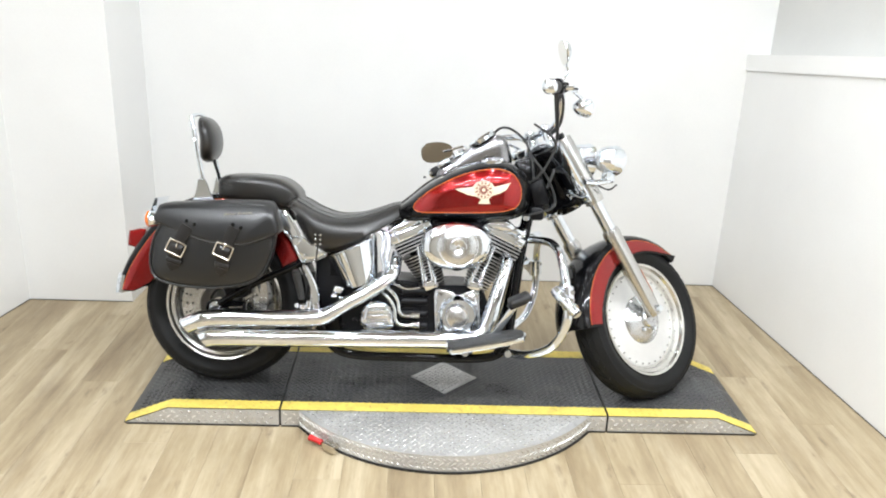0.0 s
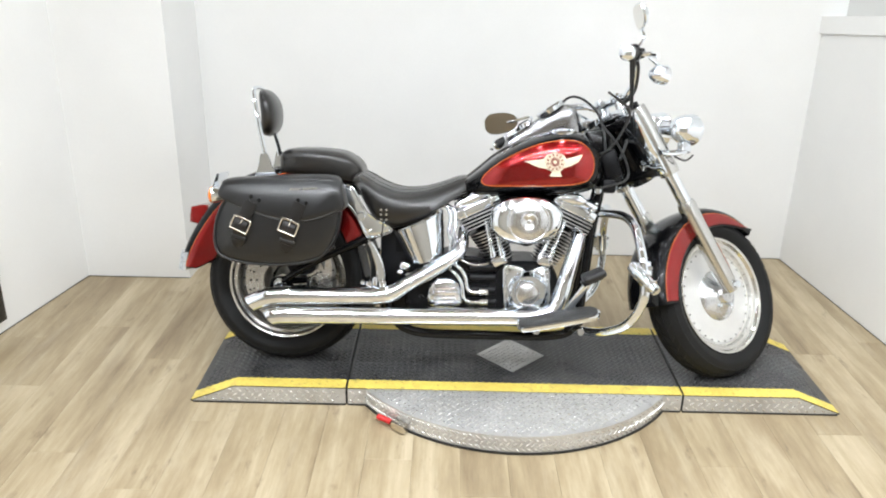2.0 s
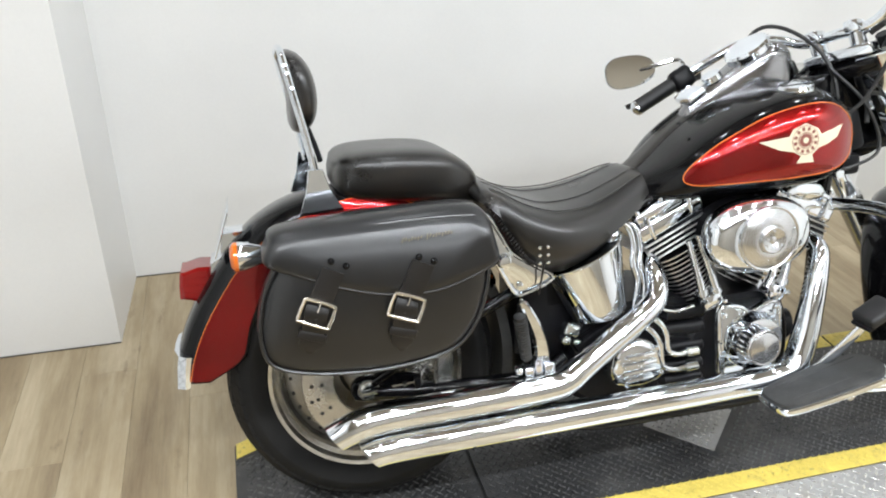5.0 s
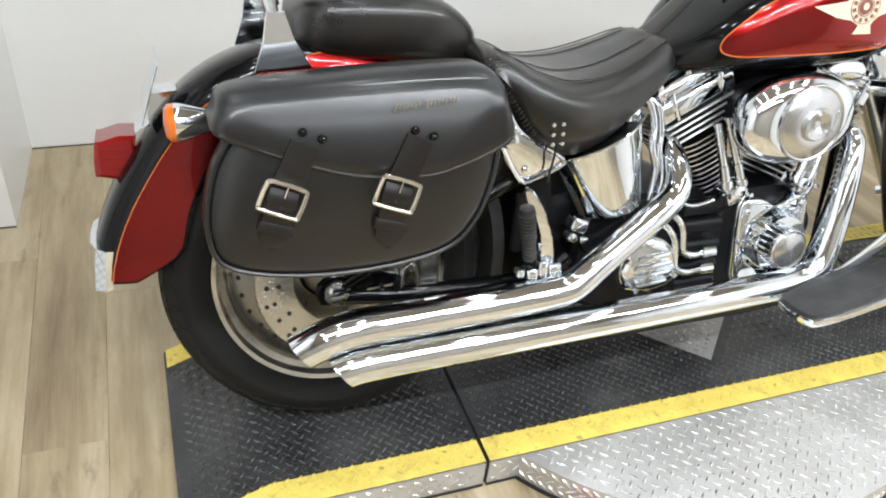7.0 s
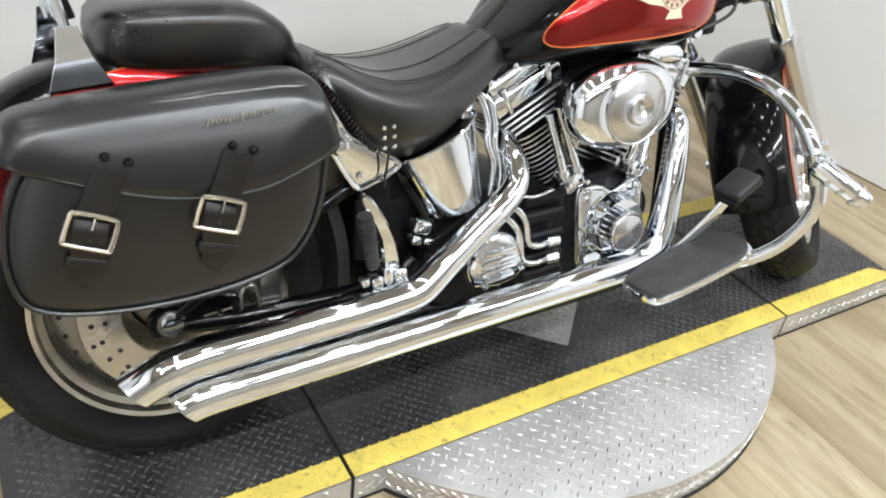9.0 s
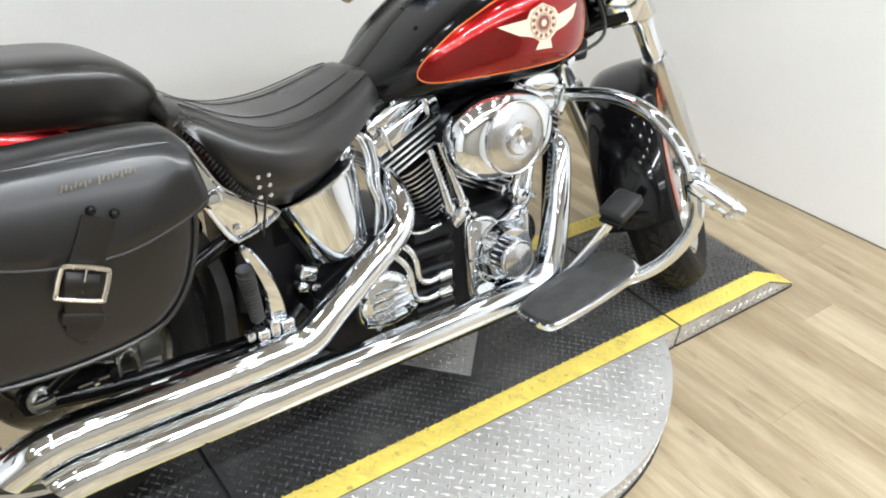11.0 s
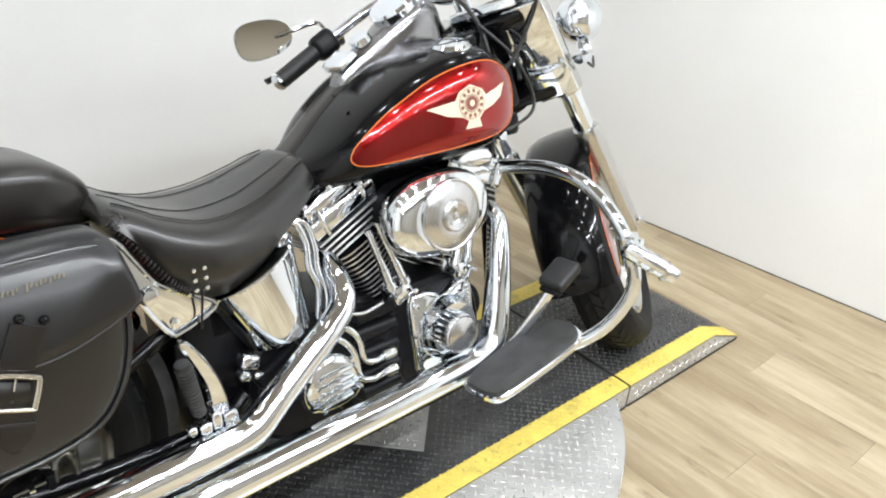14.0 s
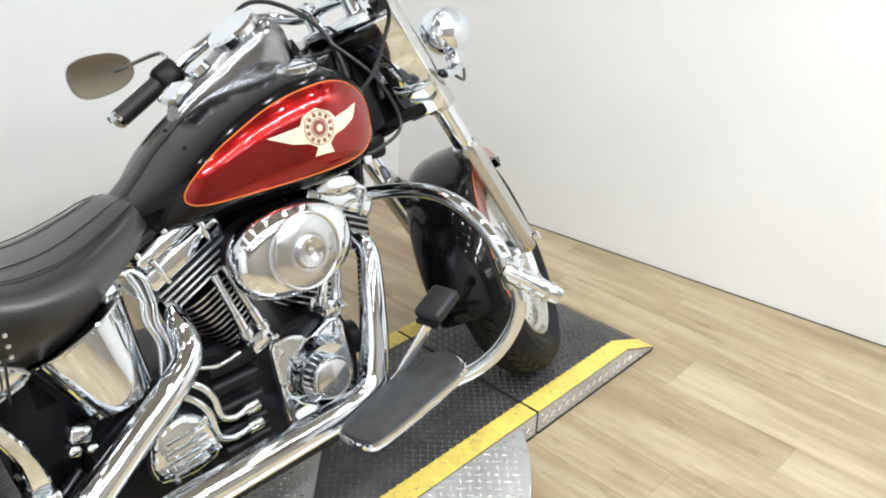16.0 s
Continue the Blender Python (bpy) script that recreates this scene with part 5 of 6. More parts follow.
part("chain_adjuster", tube([(0.05, -0.112, 0.294), (0.10, -0.112, 0.297)], 0.0042, 8), CHROME, bike)
part("adjuster_nut", tube([(0.072, -0.112, 0.295), (0.080, -0.112, 0.2955)], 0.008, 6), CHROME, bike)
part("adjuster_block", block((0.012, 0.02, 0.026), pose(0.103, -0.112, 0.297), 0.003), BLACK_METAL, bike)
# rear caliper behind the axle plate
cal = part("brake_caliper", pillow([(0.035, 0.335), (0.02, 0.395), (0.06, 0.425), (0.12, 0.400), (0.125, 0.345), (0.085, 0.325)], [(-0.060, 0.004), (-0.066, 0), (-0.098, 0), (-0.104, 0.004)], 2), BLACK_METAL, bike, "black rear brake caliper")
for q in ((0.055, 0.385), (0.09, 0.37)):
    part("caliper_bolt", lathe([(0, 0), (0, 0.008), (-0.006, 0.007), (-0.007, 0)], 10, Matrix.Translation((q[0], -0.104, q[1]))), CHROME, cal)
part("caliper_bridge", block((0.06, 0.02, 0.016), pose(0.115, -0.108, 0.425, 0, -24, 0), 0.004), CHROME_DULL, cal)
hoopl = [(0.128 + 0.016 * math.cos(q), -0.112, 0.300 + 0.030 * math.sin(q)) for q in (2 * math.pi * k / 14 for k in range(14))]
part("guard_window", tube(hoopl, 0.004, 6, 2, closed=True), CHROME_DULL, bike, "chrome oval guard")
part("belt_guard", pillow([(0.15, 0.262), (0.165, 0.40), (0.178, 0.40), (0.186, 0.33), (0.178, 0.262)], [(-0.094, 0), (-0.100, 0)], 2), CHROME_DULL, bike)
# inner fender with its strut tubes
bm = bmesh.new()
skin(bm, [[FT @ (RC + Vector((q * math.cos(a), y, q * math.sin(a)))) for y, q in ((-0.088, 0.318), (-0.090, 0.340), (-0.07, 0.346), (0.07, 0.346), (0.090, 0.340), (0.088, 0.318))] for a in np.linspace(-0.45, 0.75, 18)])
part("inner_fender", bm, PADRUBBER, bike, "dusty black inner fender")
part("rubber_gaiter", tube([(0.335, -0.098, 0.325), (0.345, -0.098, 0.43)], 0.012, 12), RUBBER, bike)
# passenger peg, folded up, and its chrome bracket
peg = part("passenger_peg", tube([(0.322, -0.185, 0.345), (0.302, -0.205, 0.445)], [0.0095, 0.0115], 16), PADRUBBER, bike, "ribbed black passenger footpeg folded up")
for k in range(14):
    p, q = Vector((0.322, -0.185, 0.345)), Vector((0.302, -0.205, 0.445))
    c = p.lerp(q, 0.05 + 0.068 * k)
    part("rib", lathe([(-0.0021, 0.0090), (-0.0014, 0.0122 + 0.0002 * k), (0.0014, 0.0122 + 0.0002 * k), (0.0021, 0.0090)], 16, along(c, q), close=True), PADRUBBER, peg)
part("peg_end", lathe([(0, 0.0), (0, 0.0135), (0.005, 0.0125), (0.007, 0)], 16, along((0.302, -0.205, 0.445), (0.298, -0.209, 0.465))), GRIP, peg)
part("peg_bracket", pillow([(0.318, 0.458), (0.332, 0.462), (0.362, 0.410), (0.378, 0.362), (0.380, 0.318), (0.352, 0.318), (0.346, 0.380)], [(-0.150, 0.003), (-0.154, 0.0), (-0.164, 0.0), (-0.168, 0.004)], 3), CHROME, bike, "curved chrome footpeg bracket")
for c, s3 in (((0.326, -0.182, 0.318), (0.022, 0.03, 0.022)), ((0.346, -0.180, 0.326), (0.018, 0.036, 0.034)), ((0.372, -0.176, 0.316), (0.026, 0.03, 0.028)), ((0.304, -0.185, 0.322), (0.016, 0.022, 0.018))):
    part("peg_clamp", block(s3, pose(*c), 0.006, 3), CHROME, bike)

# ---- exhaust ----
def muffler(pts, r, label, cut):
    """A pipe with a slash-cut hollow end at its first point."""
    bm = tube(pts, r, 28, 6)
    bm.verts.ensure_lookup_table()
    p0, nrm = Vector(cut[0]), Vector(cut[1]).normalized()
    bmesh.ops.bisect_plane(bm, geom=bm.verts[:] + bm.edges[:] + bm.faces[:], plane_co=p0, plane_no=nrm, clear_inner=True)
    p = part("exhaust_pipe", bm, CHROME, bike, label, sharp=50)
    sol = p.modifiers.new("wall", "SOLIDIFY")
    sol.thickness, sol.offset = 0.0022, -1
    return p


CUTN = (0.80, 0, 0.62)
up = muffler([(-0.170, -0.190, 0.196), (-0.085, -0.196, 0.241), (-0.030, -0.200, 0.264), (0.02, -0.200, 0.272), (0.12, -0.200, 0.274), (0.26, -0.200, 0.277), (0.36, -0.198, 0.280), (0.405, -0.197, 0.288), (0.45, -0.192, 0.315), (0.52, -0.180, 0.356), (0.585, -0.170, 0.394), (0.625, -0.158, 0.421), (0.643, -0.140, 0.448), (0.648, -0.112, 0.475), (0.652, -0.075, 0.500)],
              [0.031, 0.031, 0.032, 0.032, 0.031, 0.031, 0.0305, 0.030, 0.028, 0.0265, 0.026, 0.025, 0.024, 0.022, 0.020], "chrome upper exhaust pipe with slash-cut end", ((-0.085, -0.2, 0.244), CUTN))
lo = muffler([(-0.150, -0.195, 0.140), (-0.06, -0.200, 0.181), (-0.005, -0.203, 0.201), (0.05, -0.204, 0.206), (0.20, -0.204, 0.208), (0.50, -0.203, 0.211), (0.80, -0.200, 0.214), (0.915, -0.196, 0.217), (0.965, -0.190, 0.236), (0.992, -0.182, 0.290), (1.012, -0.172, 0.36), (1.035, -0.155, 0.44), (1.050, -0.135, 0.485), (1.045, -0.105, 0.505)],
              [0.031, 0.031, 0.032, 0.032, 0.0315, 0.031, 0.0305, 0.0305, 0.031, 0.030, 0.028, 0.025, 0.022, 0.020], "chrome lower exhaust pipe with slash-cut end", ((-0.020, -0.2, 0.198), CUTN))
for u in (0.25, 0.62):
    part("pipe_clamp", block((0.022, 0.03, 0.05), pose(u, -0.150, 0.235), 0.005), BLACK_METAL, bike)

# ---- engine ----
part("crankcase", pillow([(0.74, 0.19), (0.72, 0.27), (0.76, 0.36), (0.80, 0.395), (0.94, 0.395), (0.985, 0.35), (1.0, 0.25), (0.97, 0.18), (0.86, 0.155)], [(-0.125, 0.012), (-0.115, 0.002), (0.11, 0.002), (0.12, 0.012)], 3), BLACK_METAL, bike, "black crankcase")
part("gearbox", pillow([(0.46, 0.20), (0.45, 0.33), (0.50, 0.40), (0.70, 0.41), (0.75, 0.36), (0.76, 0.20), (0.6, 0.17)], [(-0.115, 0.012), (-0.105, 0.002), (0.11, 0.002), (0.12, 0.012)], 3), BLACK_METAL, bike, "black gearbox case")
for w in (0.372, 0.335, 0.290, 0.246, 0.210):
    part("case_rib", tube([(0.665, -0.112, w), (0.675, -0.116, w), (0.765, -0.116, w), (0.775, -0.112, w)], [0.008, 0.017, 0.017, 0.008], 14, 1), BLACK_METAL, bike)
gc = part("cam_cover", pillow([(0.790, 0.376), (0.815, 0.388), (0.850, 0.380), (0.868, 0.366), (0.895, 0.372), (0.925, 0.386), (0.952, 0.378), (0.957, 0.330), (0.962, 0.270), (0.950, 0.228), (0.905, 0.205), (0.845, 0.200), (0.803, 0.208), (0.795, 0.270)], [(-0.125, 0.002), (-0.136, 0.0), (-0.142, 0.003), (-0.147, 0.010)], 3), CHROME, bike, "chrome cam cover")
part("cam_boss", lathe([(0.0, 0.070), (-0.010, 0.068), (-0.020, 0.062), (-0.034, 0.058), (-0.036, 0.0)], 40, Matrix.Translation((0.878, -0.146, 0.296))), CHROME, gc, "domed chrome boss")
NC = Vector((0.872, -0.170, 0.297))
nose = part("points_barrel", lathe([(0.0, 0.036), (-0.034, 0.036), (-0.036, 0.030), (-0.036, 0.0)], 40, Matrix.Translation(NC)), BLACK_METAL, gc, "black barrel of the points cover")
for k in range(20):
    q = 2 * math.pi * k / 20
    part("barrel_fin", block((0.010, 0.030, 0.0052), Matrix.Translation(NC + Vector((0.0375 * math.cos(q), -0.015, 0.0375 * math.sin(q)))) @ Matrix.Rotation(-q, 4, "Y"), 0.0016, 2), CHROME, nose)
part("points_cover", lathe([(-0.028, 0.036), (-0.030, 0.0415), (-0.037, 0.0420), (-0.0405, 0.0395), (-0.0395, 0.036), (-0.0412, 0.033), (-0.0440, 0.0)], 64, Matrix.Translation(NC)), TURNED, nose, "turned aluminium points cover")
CAMLINE = [(0.790, 0.376), (0.815, 0.388), (0.850, 0.380), (0.868, 0.366), (0.895, 0.372), (0.925, 0.386), (0.952, 0.378), (0.957, 0.330), (0.962, 0.270), (0.950, 0.228), (0.905, 0.205), (0.845, 0.200), (0.803, 0.208), (0.795, 0.270)]
part("cover_rim", tube([(0.876 + (u - 0.876) * 0.93, -0.1455, 0.294 + (w - 0.294) * 0.93) for u, w in CAMLINE], 0.0060, 10, 3, closed=True), CHROME, gc)
for q in ((0.806, 0.362), (0.806, 0.222), (0.944, 0.366), (0.945, 0.240), (0.800, 0.300), (0.87, 0.208)):
    part("cover_screw", lathe([(0, 0), (0, 0.0075), (-0.006, 0.0065), (-0.007, 0)], 12, Matrix.Translation((q[0], -0.146, q[1]))), CHROME, gc)
for u in (0.775, 0.935):
    part("lifter_block", block((0.050, 0.045, 0.036), pose(u, -0.130, 0.402, 0, 22 if u > 0.87 else -22, 0), 0.008), CHROME, bike, "chrome lifter block")
    for k in (-1, 1):
        part("lifter_bolt", lathe([(0, 0), (0, 0.006), (-0.006, 0.005), (-0.007, 0)], 10, Matrix.Translation((u + 0.022 * k, -0.158, 0.402))), CHROME, bike)
CB = Vector((0.870, 0, 0.215))
for ang, name in ((-25.0, "rear"), (25.0, "front")):
    m = Matrix.Translation(CB) @ Matrix.Rotation(radians(ang), 4, "Y")
    barrel = part("cylinder", tube([m @ Vector((0, 0, 0.17)), m @ Vector((0, 0, 0.34))], 0.040, 28), BLACK_METAL, bike, "black finned cylinder")
    for k in range(12):
        h = 0.180 + 0.0125 * k
        hu, hv = 0.043 + 0.0026 * k, 0.070 + 0.0018 * k
        fm = bmesh.new()
        ring = [(hu * math.copysign(abs(math.cos(a)) ** 0.62, math.cos(a)), hv * math.copysign(abs(math.sin(a)) ** 0.62, math.sin(a))) for a in (2 * math.pi * j / 28 for j in range(28))]
        skin(fm, [[m @ Vector((x * sc, y * sc, h + dz)) for x, y in ring] for sc, dz in ((0.98, -0.0018), (1.0, -0.001), (1.0, 0.001), (0.98, 0.0018))])
        fin = part("fin", fm, BLACK_METAL, barrel)
        em = bmesh.new()
        skin(em, [[m @ Vector((x * sc, y * sc, h + dz)) for x, y in ring] for sc, dz in ((1.001, -0.0017), (1.005, -0.0014), (1.005, 0.0014), (1.001, 0.0017))], caps=False)
        part("fin_edge", em, FIN, barrel)
    head = part("cylinder_head", block((0.150, 0.19, 0.050), m @ pose(0, 0, 0.362), 0.010), BLACK_METAL, bike, "black finned cylinder head")
    for k in range(4):
        part("head_fin", block((0.160 + 0.002 * k, 0.196, 0.0042), m @ pose(0, 0, 0.342 + 0.0125 * k), 0.0015, 1), FIN, head, "machined fin")
    rk = part("rocker_box", block((0.168, 0.185, 0.040), m @ pose(0, 0, 0.405), 0.009, 3), CHROME, bike, "chrome rocker box")
    part("rocker_cover", block((0.150, 0.165, 0.034), m @ pose(0.0, 0, 0.436), 0.013, 3), CHROME, rk, "chrome rocker cover")
    for x in (-0.062, 0.0, 0.062):
        for y in (-0.076, 0.076):
            part("rocker_bolt", lathe([(0, 0), (0, 0.0072), (0.007, 0.0065), (0.009, 0)], 12, m @ Matrix.Translation((x, y, 0.452)) @ Matrix.Rotation(radians(90), 4, "X")), CHROME, rk)
    for x in (-0.070, 0.070):
        part("rocker_rib", block((0.010, 0.010, 0.055), m @ pose(x * 0.75, -0.094, 0.412), 0.004), CHROME, rk)
    # pushrod tubes from the lifter block up to the head
    foot = Vector((0.772 if ang < 0 else 0.935, -0.142, 0.412))
    for k, off in enumerate((-0.022, 0.022)):
        topp = m @ Vector(((0.020 if ang < 0 else -0.030) + off * 0.55, -0.118, 0.352))
        f2 = foot + Vector((off * 0.8, 0, 0))
        rod = part("pushrod_tube", tube([f2, f2.lerp(topp, 0.35), f2.lerp(topp, 0.36), topp], [0.0095, 0.0095, 0.0078, 0.0078], 14, 1), CHROME, bike, "chrome pushrod tube")
        part("collar", lathe([(-0.006, 0.0095), (-0.006, 0.013), (0.006, 0.013), (0.006, 0.0095)], 14, along(f2.lerp(topp, 0.08), topp), close=True), CHROME, rod)
# air cleaner
AC = Matrix.Translation((0.864, -0.134, 0.548)) @ Matrix.Rotation(radians(-2), 4, "Y")


def lens_ring(a, b, k=64):
    return [(a * math.copysign(abs(math.cos(q)) ** 0.92, math.cos(q)), b * math.copysign(abs(math.sin(q)) ** 0.86, math.sin(q))) for q in (2 * math.pi * j / k for j in range(k))]


bm = bmesh.new()
rings = []
for d, sc in ((0.0, 0.93), (-0.010, 0.97), (-0.020, 1.0), (-0.034, 1.0), (-0.042, 0.985), (-0.052, 0.94), (-0.060, 0.86), (-0.065, 0.74), (-0.067, 0.66)):
    rings.append([AC @ Vector((x, d, z)) for x, z in lens_ring(0.127 * sc, 0.085 * sc)])
for d, r in ((-0.067, 0.070), (-0.0695, 0.069), (-0.0695, 0.060), (-0.0665, 0.058), (-0.068, 0.040), (-0.072, 0.036), (-0.072, 0.0)):
    rings.append([AC @ Vector((max(r, 1e-4) * math.cos(q), d, max(r, 1e-4) * math.sin(q))) for q in (2 * math.pi * j / 64 for j in range(64))])
air = part("air_cleaner", skin(bm, rings), CHROME, bike, "oval chrome air cleaner cover", sharp=50)
part("air_badge", lathe([(-0.0760, 0.031), (-0.0835, 0.0295), (-0.0850, 0.027), (-0.0815, 0.010), (-0.0800, 0.008), (-0.0825, 0.0)], 48, AC @ Matrix.Translation((0.004, -0.002, 0))), TURNED, air, "turned round insert")
for k in range(3):
    q = radians(90 + 120 * k)
    part("badge_screw", lathe([(-0.0840, 0.0), (-0.0850, 0.0035), (-0.080, 0.004)], 8, AC @ Matrix.Translation((0.004 + 0.022 * math.cos(q), -0.002, 0.022 * math.sin(q)))), CHROME, air)
part("air_backplate", pillow([(x + 0.868, z + 0.548) for x, z in lens_ring(0.112, 0.072, 28)], [(-0.085, 0.0), (-0.119, 0.0)], smooth=False), BLACK_METAL, bike)
part("intake", tube([(0.87, 0.02, 0.545), (0.87, -0.09, 0.545)], 0.034, 18), CHROME_DULL, bike)
part("carburettor", block((0.09, 0.10, 0.08), pose(0.87, -0.03, 0.53), 0.012), BLACK_METAL, bike)
part("head_bracket", pillow([(0.965, 0.628), (1.005, 0.643), (1.062, 0.634), (1.078, 0.604), (1.040, 0.594), (0.985, 0.612)], [(-0.085, 0.002), (-0.09, 0), (-0.104, 0), (-0.110, 0.004), (-0.113, 0.010)], 2), CHROME, bike, "chrome coil cover")
part("intake_bolt", lathe([(0, 0), (0, 0.012), (-0.012, 0.011), (-0.014, 0)], 14, Matrix.Translation((1.118, -0.09, 0.650))), CHROME, bike)
part("cover_disc", lathe([(-0.066, 0.073), (-0.0715, 0.0715), (-0.0725, 0.069), (-0.0710, 0.066), (-0.0735, 0.063), (-0.0765, 0.046), (-0.0800, 0.035), (-0.0790, 0.032), (-0.0780, 0.0)], 72, AC @ Matrix.Translation((0.004, 0, 0))), TURNED, air, "turned aluminium disc")
# lower right: small chrome fittings between the cylinders
part("breather_hose", tube([(0.84, -0.10, 0.47), (0.87, -0.13, 0.462), (0.905, -0.10, 0.47)], 0.010, 10), RUBBER, bike)
part("oil_filter", tube([(0.985, -0.03, 0.28), (1.05, -0.035, 0.27)], 0.038, 24), BLACK_METAL, bike)

# ---- oil tank and lines ----
bm = bmesh.new()
rings = []
face = spline((0, 0.04, 0.12, 0.3, 0.5, 0.7, 0.88, 0.96, 1.0), (-0.098, -0.108, -0.126, -0.146, -0.152, -0.147, -0.128, -0.108, -0.092))
for q in np.linspace(0, 1, 26):
    t, b, v = Vector((0.404 + 0.172 * q, 0, 0.488 + 0.078 * q)), Vector((0.466 + 0.124 * q, 0, 0.374 + 0.030 * q)), face(q)
    rings.append([t.lerp(b, k) + Vector((0, y, 0)) for k, y in ((0.0, -0.06), (0.0, v + 0.003), (0.02, v), (0.5, v), (0.98, v), (1.0, v + 0.003), (1.0, -0.06))])
oil = part("oil_tank", skin(bm, rings), CHROME, bike, "chrome horseshoe oil tank", sharp=24)
rim = [Vector((0.404 + 0.172 * q, face(q) - 0.001, 0.489 + 0.078 * q)) for q in np.linspace(0, 1, 12)]
part("tank_lip", tube(rim, 0.003, 8, 2), CHROME, oil)
part("oil_cap", lathe([(0, 0.018), (0.020, 0.018), (0.026, 0.016), (0.028, 0)], 20, Matrix.Translation((0.556, -0.095, 0.548)) @ Matrix.Rotation(radians(80), 4, "X")), CHROME, oil, "chrome filler cap")
for k, pts in enumerate((
    [(0.566, -0.085, 0.585), (0.592, -0.090, 0.580), (0.604, -0.098, 0.540), (0.598, -0.108, 0.500), (0.608, -0.114, 0.455), (0.598, -0.118, 0.400)],
    [(0.590, -0.075, 0.585), (0.616, -0.085, 0.570), (0.622, -0.095, 0.525), (0.616, -0.105, 0.485), (0.626, -0.112, 0.440), (0.620, -0.115, 0.405)],
    [(0.600, -0.13, 0.395), (0.640, -0.152, 0.372), (0.660, -0.152, 0.340), (0.668, -0.152, 0.300), (0.690, -0.152, 0.288), (0.715, -0.150, 0.290)],
    [(0.590, -0.13, 0.375), (0.625, -0.150, 0.352), (0.648, -0.150, 0.315), (0.655, -0.150, 0.268), (0.680, -0.150, 0.252), (0.715, -0.150, 0.254)],
    [(0.640, -0.13, 0.400), (0.690, -0.13, 0.382), (0.740, -0.128, 0.388)],
)):
    part("oil_line", tube(pts, 0.0068 if k < 4 else 0.004, 10, 6), CHROME, bike, "chrome oil line")
for w in (0.290, 0.254):
    part("hose_clamp", lathe([(-0.014, 0.0), (-0.014, 0.012), (0.014, 0.012), (0.014, 0.0)], 16, Matrix.Translation((0.725, -0.150, w)) @ Matrix.Rotation(radians(90), 4, "Z")), CHROME, bike, "chrome hose clamp")
tc = part("gearbox_cover", pillow([(0.525, 0.285), (0.540, 0.325), (0.575, 0.342), (0.615, 0.335), (0.640, 0.308), (0.652, 0.265), (0.640, 0.238), (0.595, 0.226), (0.545, 0.234), (0.526, 0.255)], [(-0.110, 0.0), (-0.150, 0.0), (-0.162, 0.004), (-0.168, 0.012)], 3), CHROME, bike, "ribbed chrome gearbox side cover")
for w in (0.252, 0.270, 0.288, 0.306):
    part("cover_rib", block((0.085 - abs(w - 0.28) * 0.6, 0.012, 0.0105), pose(0.588, -0.170, w, 0, -4, 0), 0.004), CHROME, tc)
for q in ((0.538, 0.300), (0.565, 0.334), (0.630, 0.318), (0.642, 0.258), (0.560, 0.236)):
    part("cover_screw", lathe([(0, 0), (0, 0.006), (-0.006, 0.005), (-0.007, 0)], 10, Matrix.Translation((q[0], -0.164, q[1]))), CHROME, tc)
for c, s3 in (((0.445, -0.125, 0.372), (0.036, 0.03, 0.026)), ((0.430, -0.130, 0.352), (0.022, 0.028, 0.018)), ((0.462, -0.128, 0.340), (0.03, 0.02, 0.014))):
    part("brake_light_switch", block(s3, pose(*c, 0, 20, 0), 0.007, 3), CHROME, bike)
part("master_cylinder", block((0.10, 0.04, 0.035), pose(0.50, -0.12, 0.345, 0, -28, 0), 0.008), BLACK_METAL, bike)
for k, (u, w) in enumerate(((0.478, 0.322), (0.508, 0.338), (0.505, 0.262), (0.69, 0.335), (0.70, 0.225), (0.755, 0.33), (0.46, 0.24))):
    part("case_bolt", lathe([(0, 0), (0, 0.0075), (-0.006, 0.0065), (-0.007, 0)], 10, Matrix.Translation((u, -0.118, w))), CHROME if k % 2 else BLACK_METAL, bike)
part("seat_rail", tube([(0.40, -0.08, 0.50), (0.52, -0.085, 0.585), (0.66, -0.06, 0.628)], 0.013, 10), BLACK, bike)
part("frame_casting", block((0.12, 0.18, 0.33), pose(0.415, 0.01, 0.365), 0.012), BLACK_METAL, bike, "black frame casting")
part("coil_housing", block((0.40, 0.10, 0.16), pose(0.87, 0.045, 0.575), 0.012), BLACK_METAL, bike, "black housing under the tank")
part("battery_box", block((0.14, 0.16, 0.13), pose(0.47, 0, 0.47), 0.01), BLACK_METAL, bike)

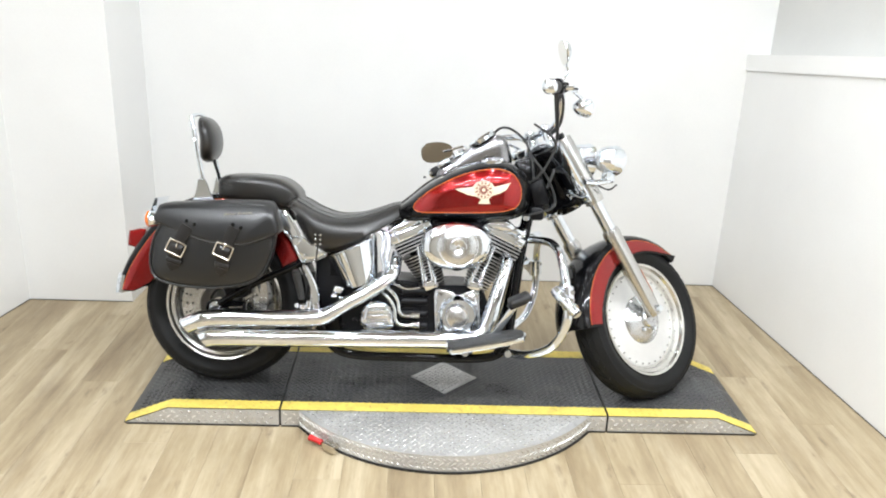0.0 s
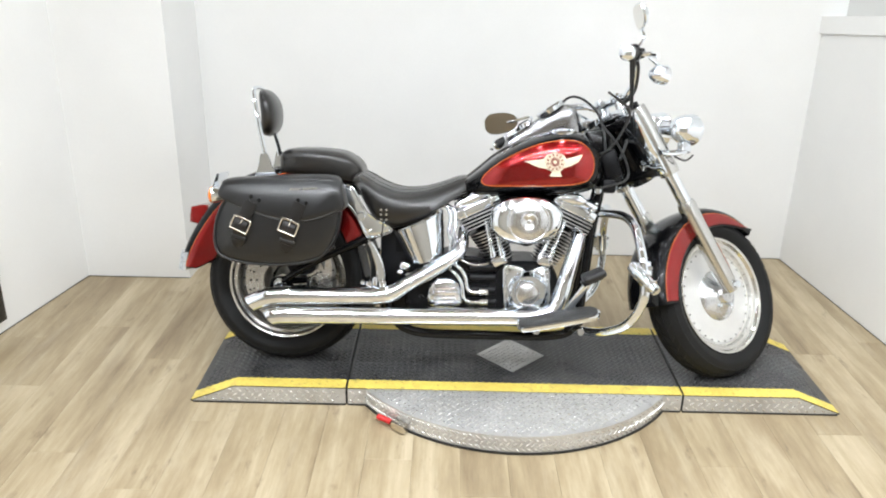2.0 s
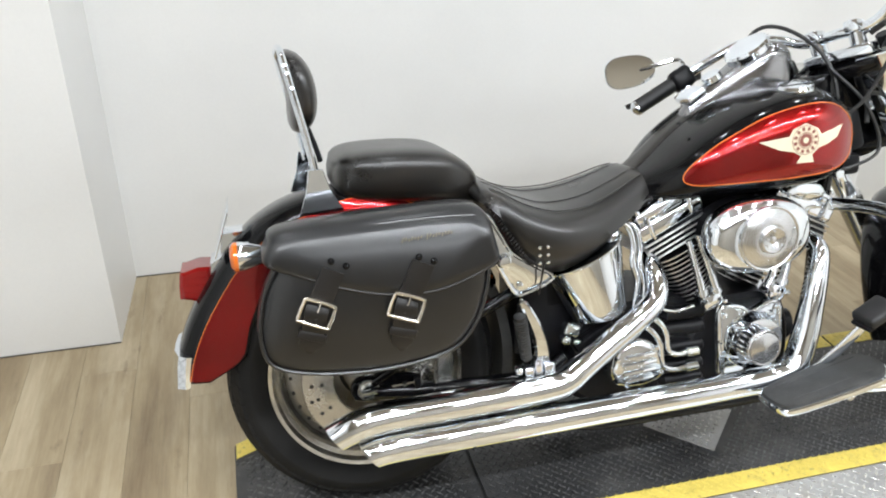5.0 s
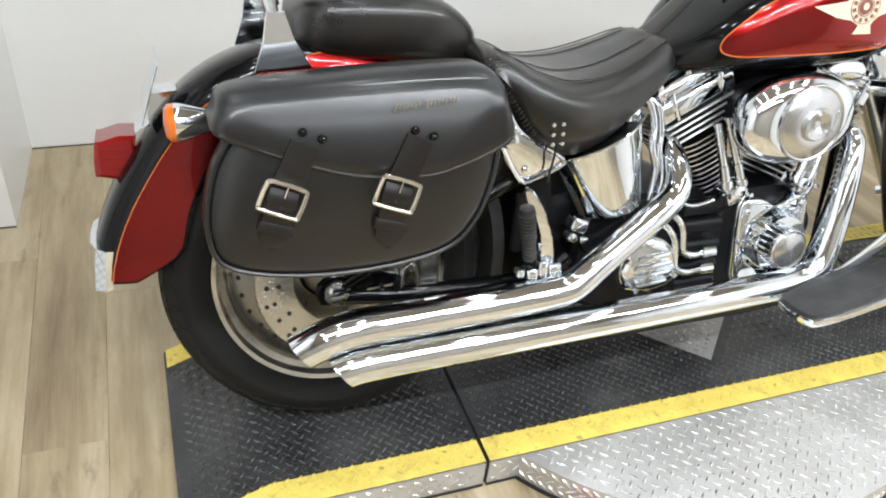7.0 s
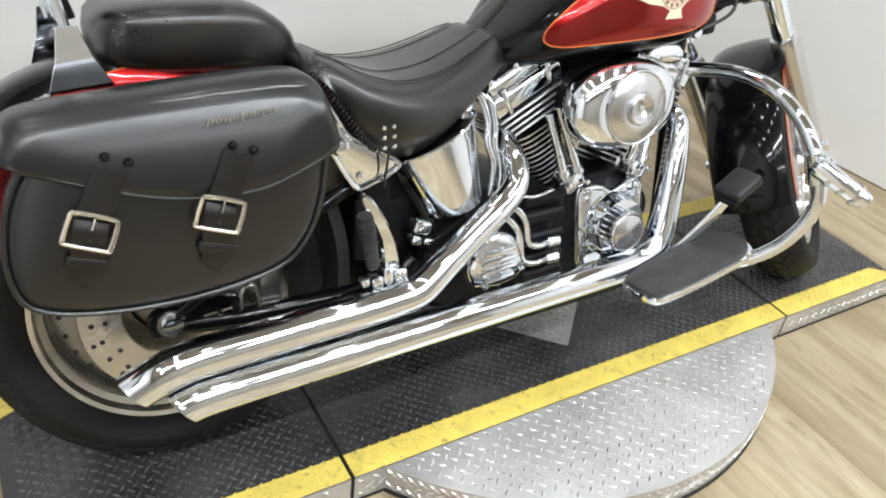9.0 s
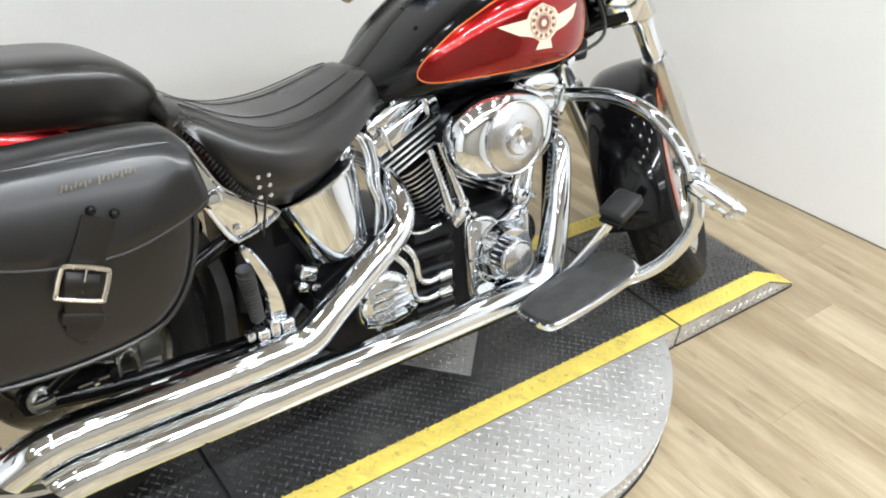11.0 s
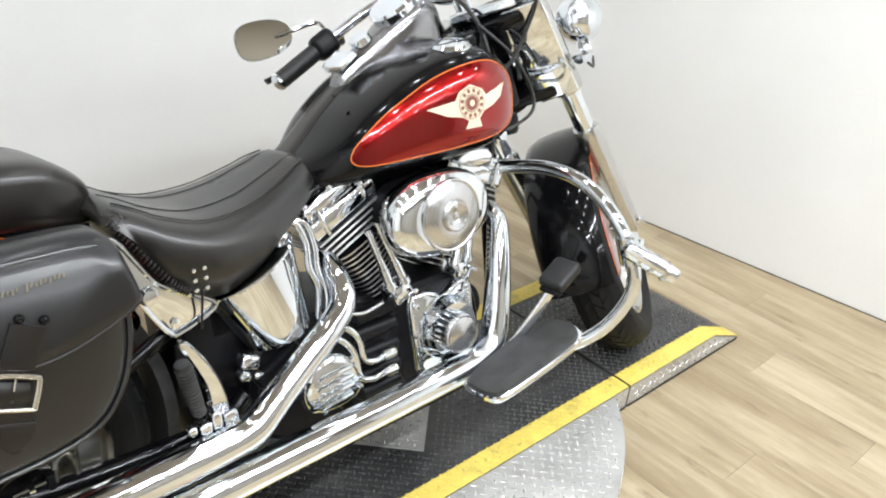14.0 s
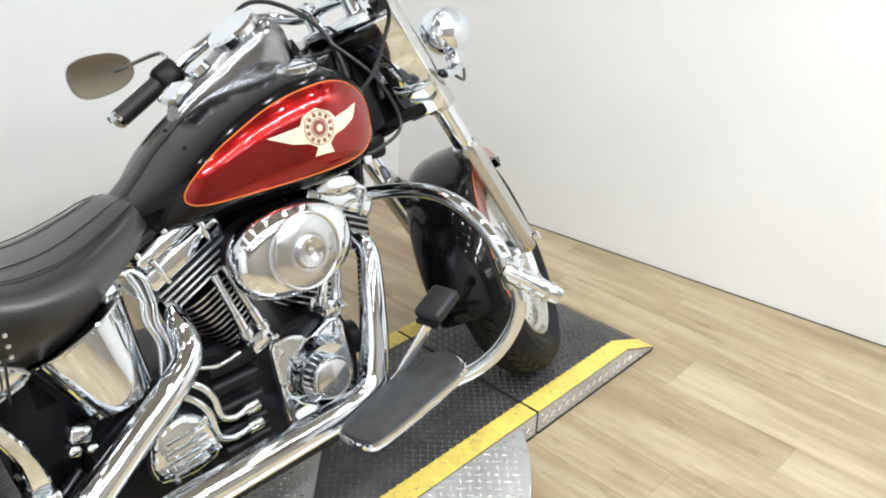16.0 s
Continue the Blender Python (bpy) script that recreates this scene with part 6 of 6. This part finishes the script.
# ---- guard, board and pedal ----
GUARD = [(1.105, -0.020, 0.560), (1.160, -0.062, 0.566), (1.203, -0.150, 0.566), (1.220, -0.235, 0.542), (1.226, -0.308, 0.485), (1.232, -0.350, 0.408), (1.234, -0.357, 0.318), (1.198, -0.304, 0.223), (1.13, -0.225, 0.172), (1.06, -0.105, 0.150)]
for s in (-1, 1):
    gd = part("engine_guard", tube([(u, -s * v, w) for u, v, w in GUARD], 0.0155, 16, 6), CHROME, bike, "chrome engine guard bar")
    a, b = Vector((1.190, s * 0.378, 0.428)), Vector((1.246, s * 0.452, 0.368))
    hp = part("highway_peg", tube([a.lerp(b, -0.05), a.lerp(b, 0.05), a.lerp(b, 0.95), b], [0.020, 0.026, 0.0215, 0.018], 14, 2, flat=0.8), CHROME, gd, "chrome highway peg")
    part("peg_clamp", tube([(1.228, s * 0.345, 0.440), (1.234, s * 0.356, 0.380)], 0.025, 14), CHROME, gd)
    for k in range(3):
        x = a.lerp(b, 0.28 + 0.27 * k)
        part("peg_ring", lathe([(-0.005, 0.016), (-0.004, 0.0225), (0.004, 0.0225), (0.005, 0.016)], 14, along(x, b), close=True), CHROME_DULL, hp)
    part("clamp_bolt", lathe([(-0.02, 0), (-0.02, 0.008), (0.02, 0.008), (0.02, 0)], 10, Matrix.Translation((1.246, s * 0.352, 0.425))), CHROME, gd)
BM_ = Matrix.Translation((0.972, -0.283, 0.233)) @ Matrix.Rotation(radians(-12), 4, "Y") @ Matrix.Rotation(radians(1), 4, "X")
BO = [(-0.140, 0.030), (-0.138, -0.030), (-0.105, -0.055), (0.05, -0.066), (0.115, -0.058), (0.138, -0.020), (0.132, 0.030), (0.09, 0.060), (-0.06, 0.062), (-0.125, 0.050)]
flat = lambda x, z, y, f=BM_: f @ Vector((x, y, z))
board = part("footboard", pillow(BO, [(-0.014, 0.004), (-0.008, 0.0), (0.0, 0.0), (0.003, 0.003)], 4, place=lambda x, v, y: BM_ @ Vector((x, y, v))), CHROME, bike, "chrome rider footboard")
part("board_pad", pillow(BO, [(0.0032, 0.007), (0.0095, 0.008), (0.0115, 0.012)], 4, place=lambda x, v, y: BM_ @ Vector((x, y, v))), PADRUBBER, board, "black rubber footboard pad")
for y in (-0.030, 0.030):
    part("pad_rib", block((0.200, 0.004, 0.0012), BM_ @ pose(0.0, y, 0.0118), 0.0005, 1), PADRUBBER, board)
for u in (0.90, 1.05):
    part("board_mount", tube([(u, -0.25, 0.212), (u, -0.16, 0.195), (u - 0.02, -0.10, 0.15)], 0.012, 10), BLACK_METAL, board)
    part("mount_bolt", lathe([(0, 0), (0, 0.012), (-0.016, 0.012), (-0.016, 0)], 12, Matrix.Translation((u, -0.262, 0.185))), CHROME, board)
pdl = part("brake_pedal", tube([(0.985, -0.185, 0.212), (1.000, -0.222, 0.236), (1.032, -0.256, 0.296), (1.066, -0.284, 0.360)], [0.011, 0.0125, 0.0125, 0.011], 12, 6, flat=0.5), CHROME, bike, "chrome brake pedal arm")
part("pedal_pad", block((0.078, 0.062, 0.026), pose(1.082, -0.286, 0.382, 6, -24, 4), 0.010, 3), GRIP, pdl, "black rubber pedal pad")
part("pedal_plate", block((0.070, 0.050, 0.010), pose(1.076, -0.286, 0.367, 6, -24, 4), 0.003), BLACK_METAL, pdl)
part("pedal_pivot", tube([(0.985, -0.10, 0.200), (0.985, -0.185, 0.212)], 0.012, 12), CHROME, pdl)
# side stand that carries the lean
part("side_stand", tube([(0.96, 0.10, 0.15), (0.95, 0.20, 0.05), (0.945, 0.225, -0.040)], [0.013, 0.012, 0.011], 12, 4), CHROME, bike, "chrome side stand, folded out")

# ---- the floor's boards ----
PLW, PLL = 0.152, 1.22
cut = {}


def plank_mesh(ln):
    """One board of that length; boards of the same length share it."""
    ln = round(ln, 2)
    if ln not in cut:
        me = bpy.data.meshes.new("plank")
        b = block((PLW - 0.0005, ln - 0.0005, 0.008), pose(0, 0, -0.004), 0.0005, 1)
        b.to_mesh(me)
        b.free()
        me.materials.append(WOOD)
        cut[ln] = me
    return cut[ln]


shift = [0.0, 0.47, 0.83, 0.21, 0.66, 1.02, 0.36]
for i in range(33):
    x = -2.98 + (i + 0.5) * PLW
    for j in range(6):
        y0 = -5.3 + shift[i % 7] + j * PLL
        lo, hi = max(y0, -4.5), min(y0 + PLL, 1.04)
        if hi - lo < 0.03:
            continue
        pl = new("plank", plank_mesh(hi - lo))
        pl.parent = floor
        pl.location = (x, (lo + hi) / 2, 0)
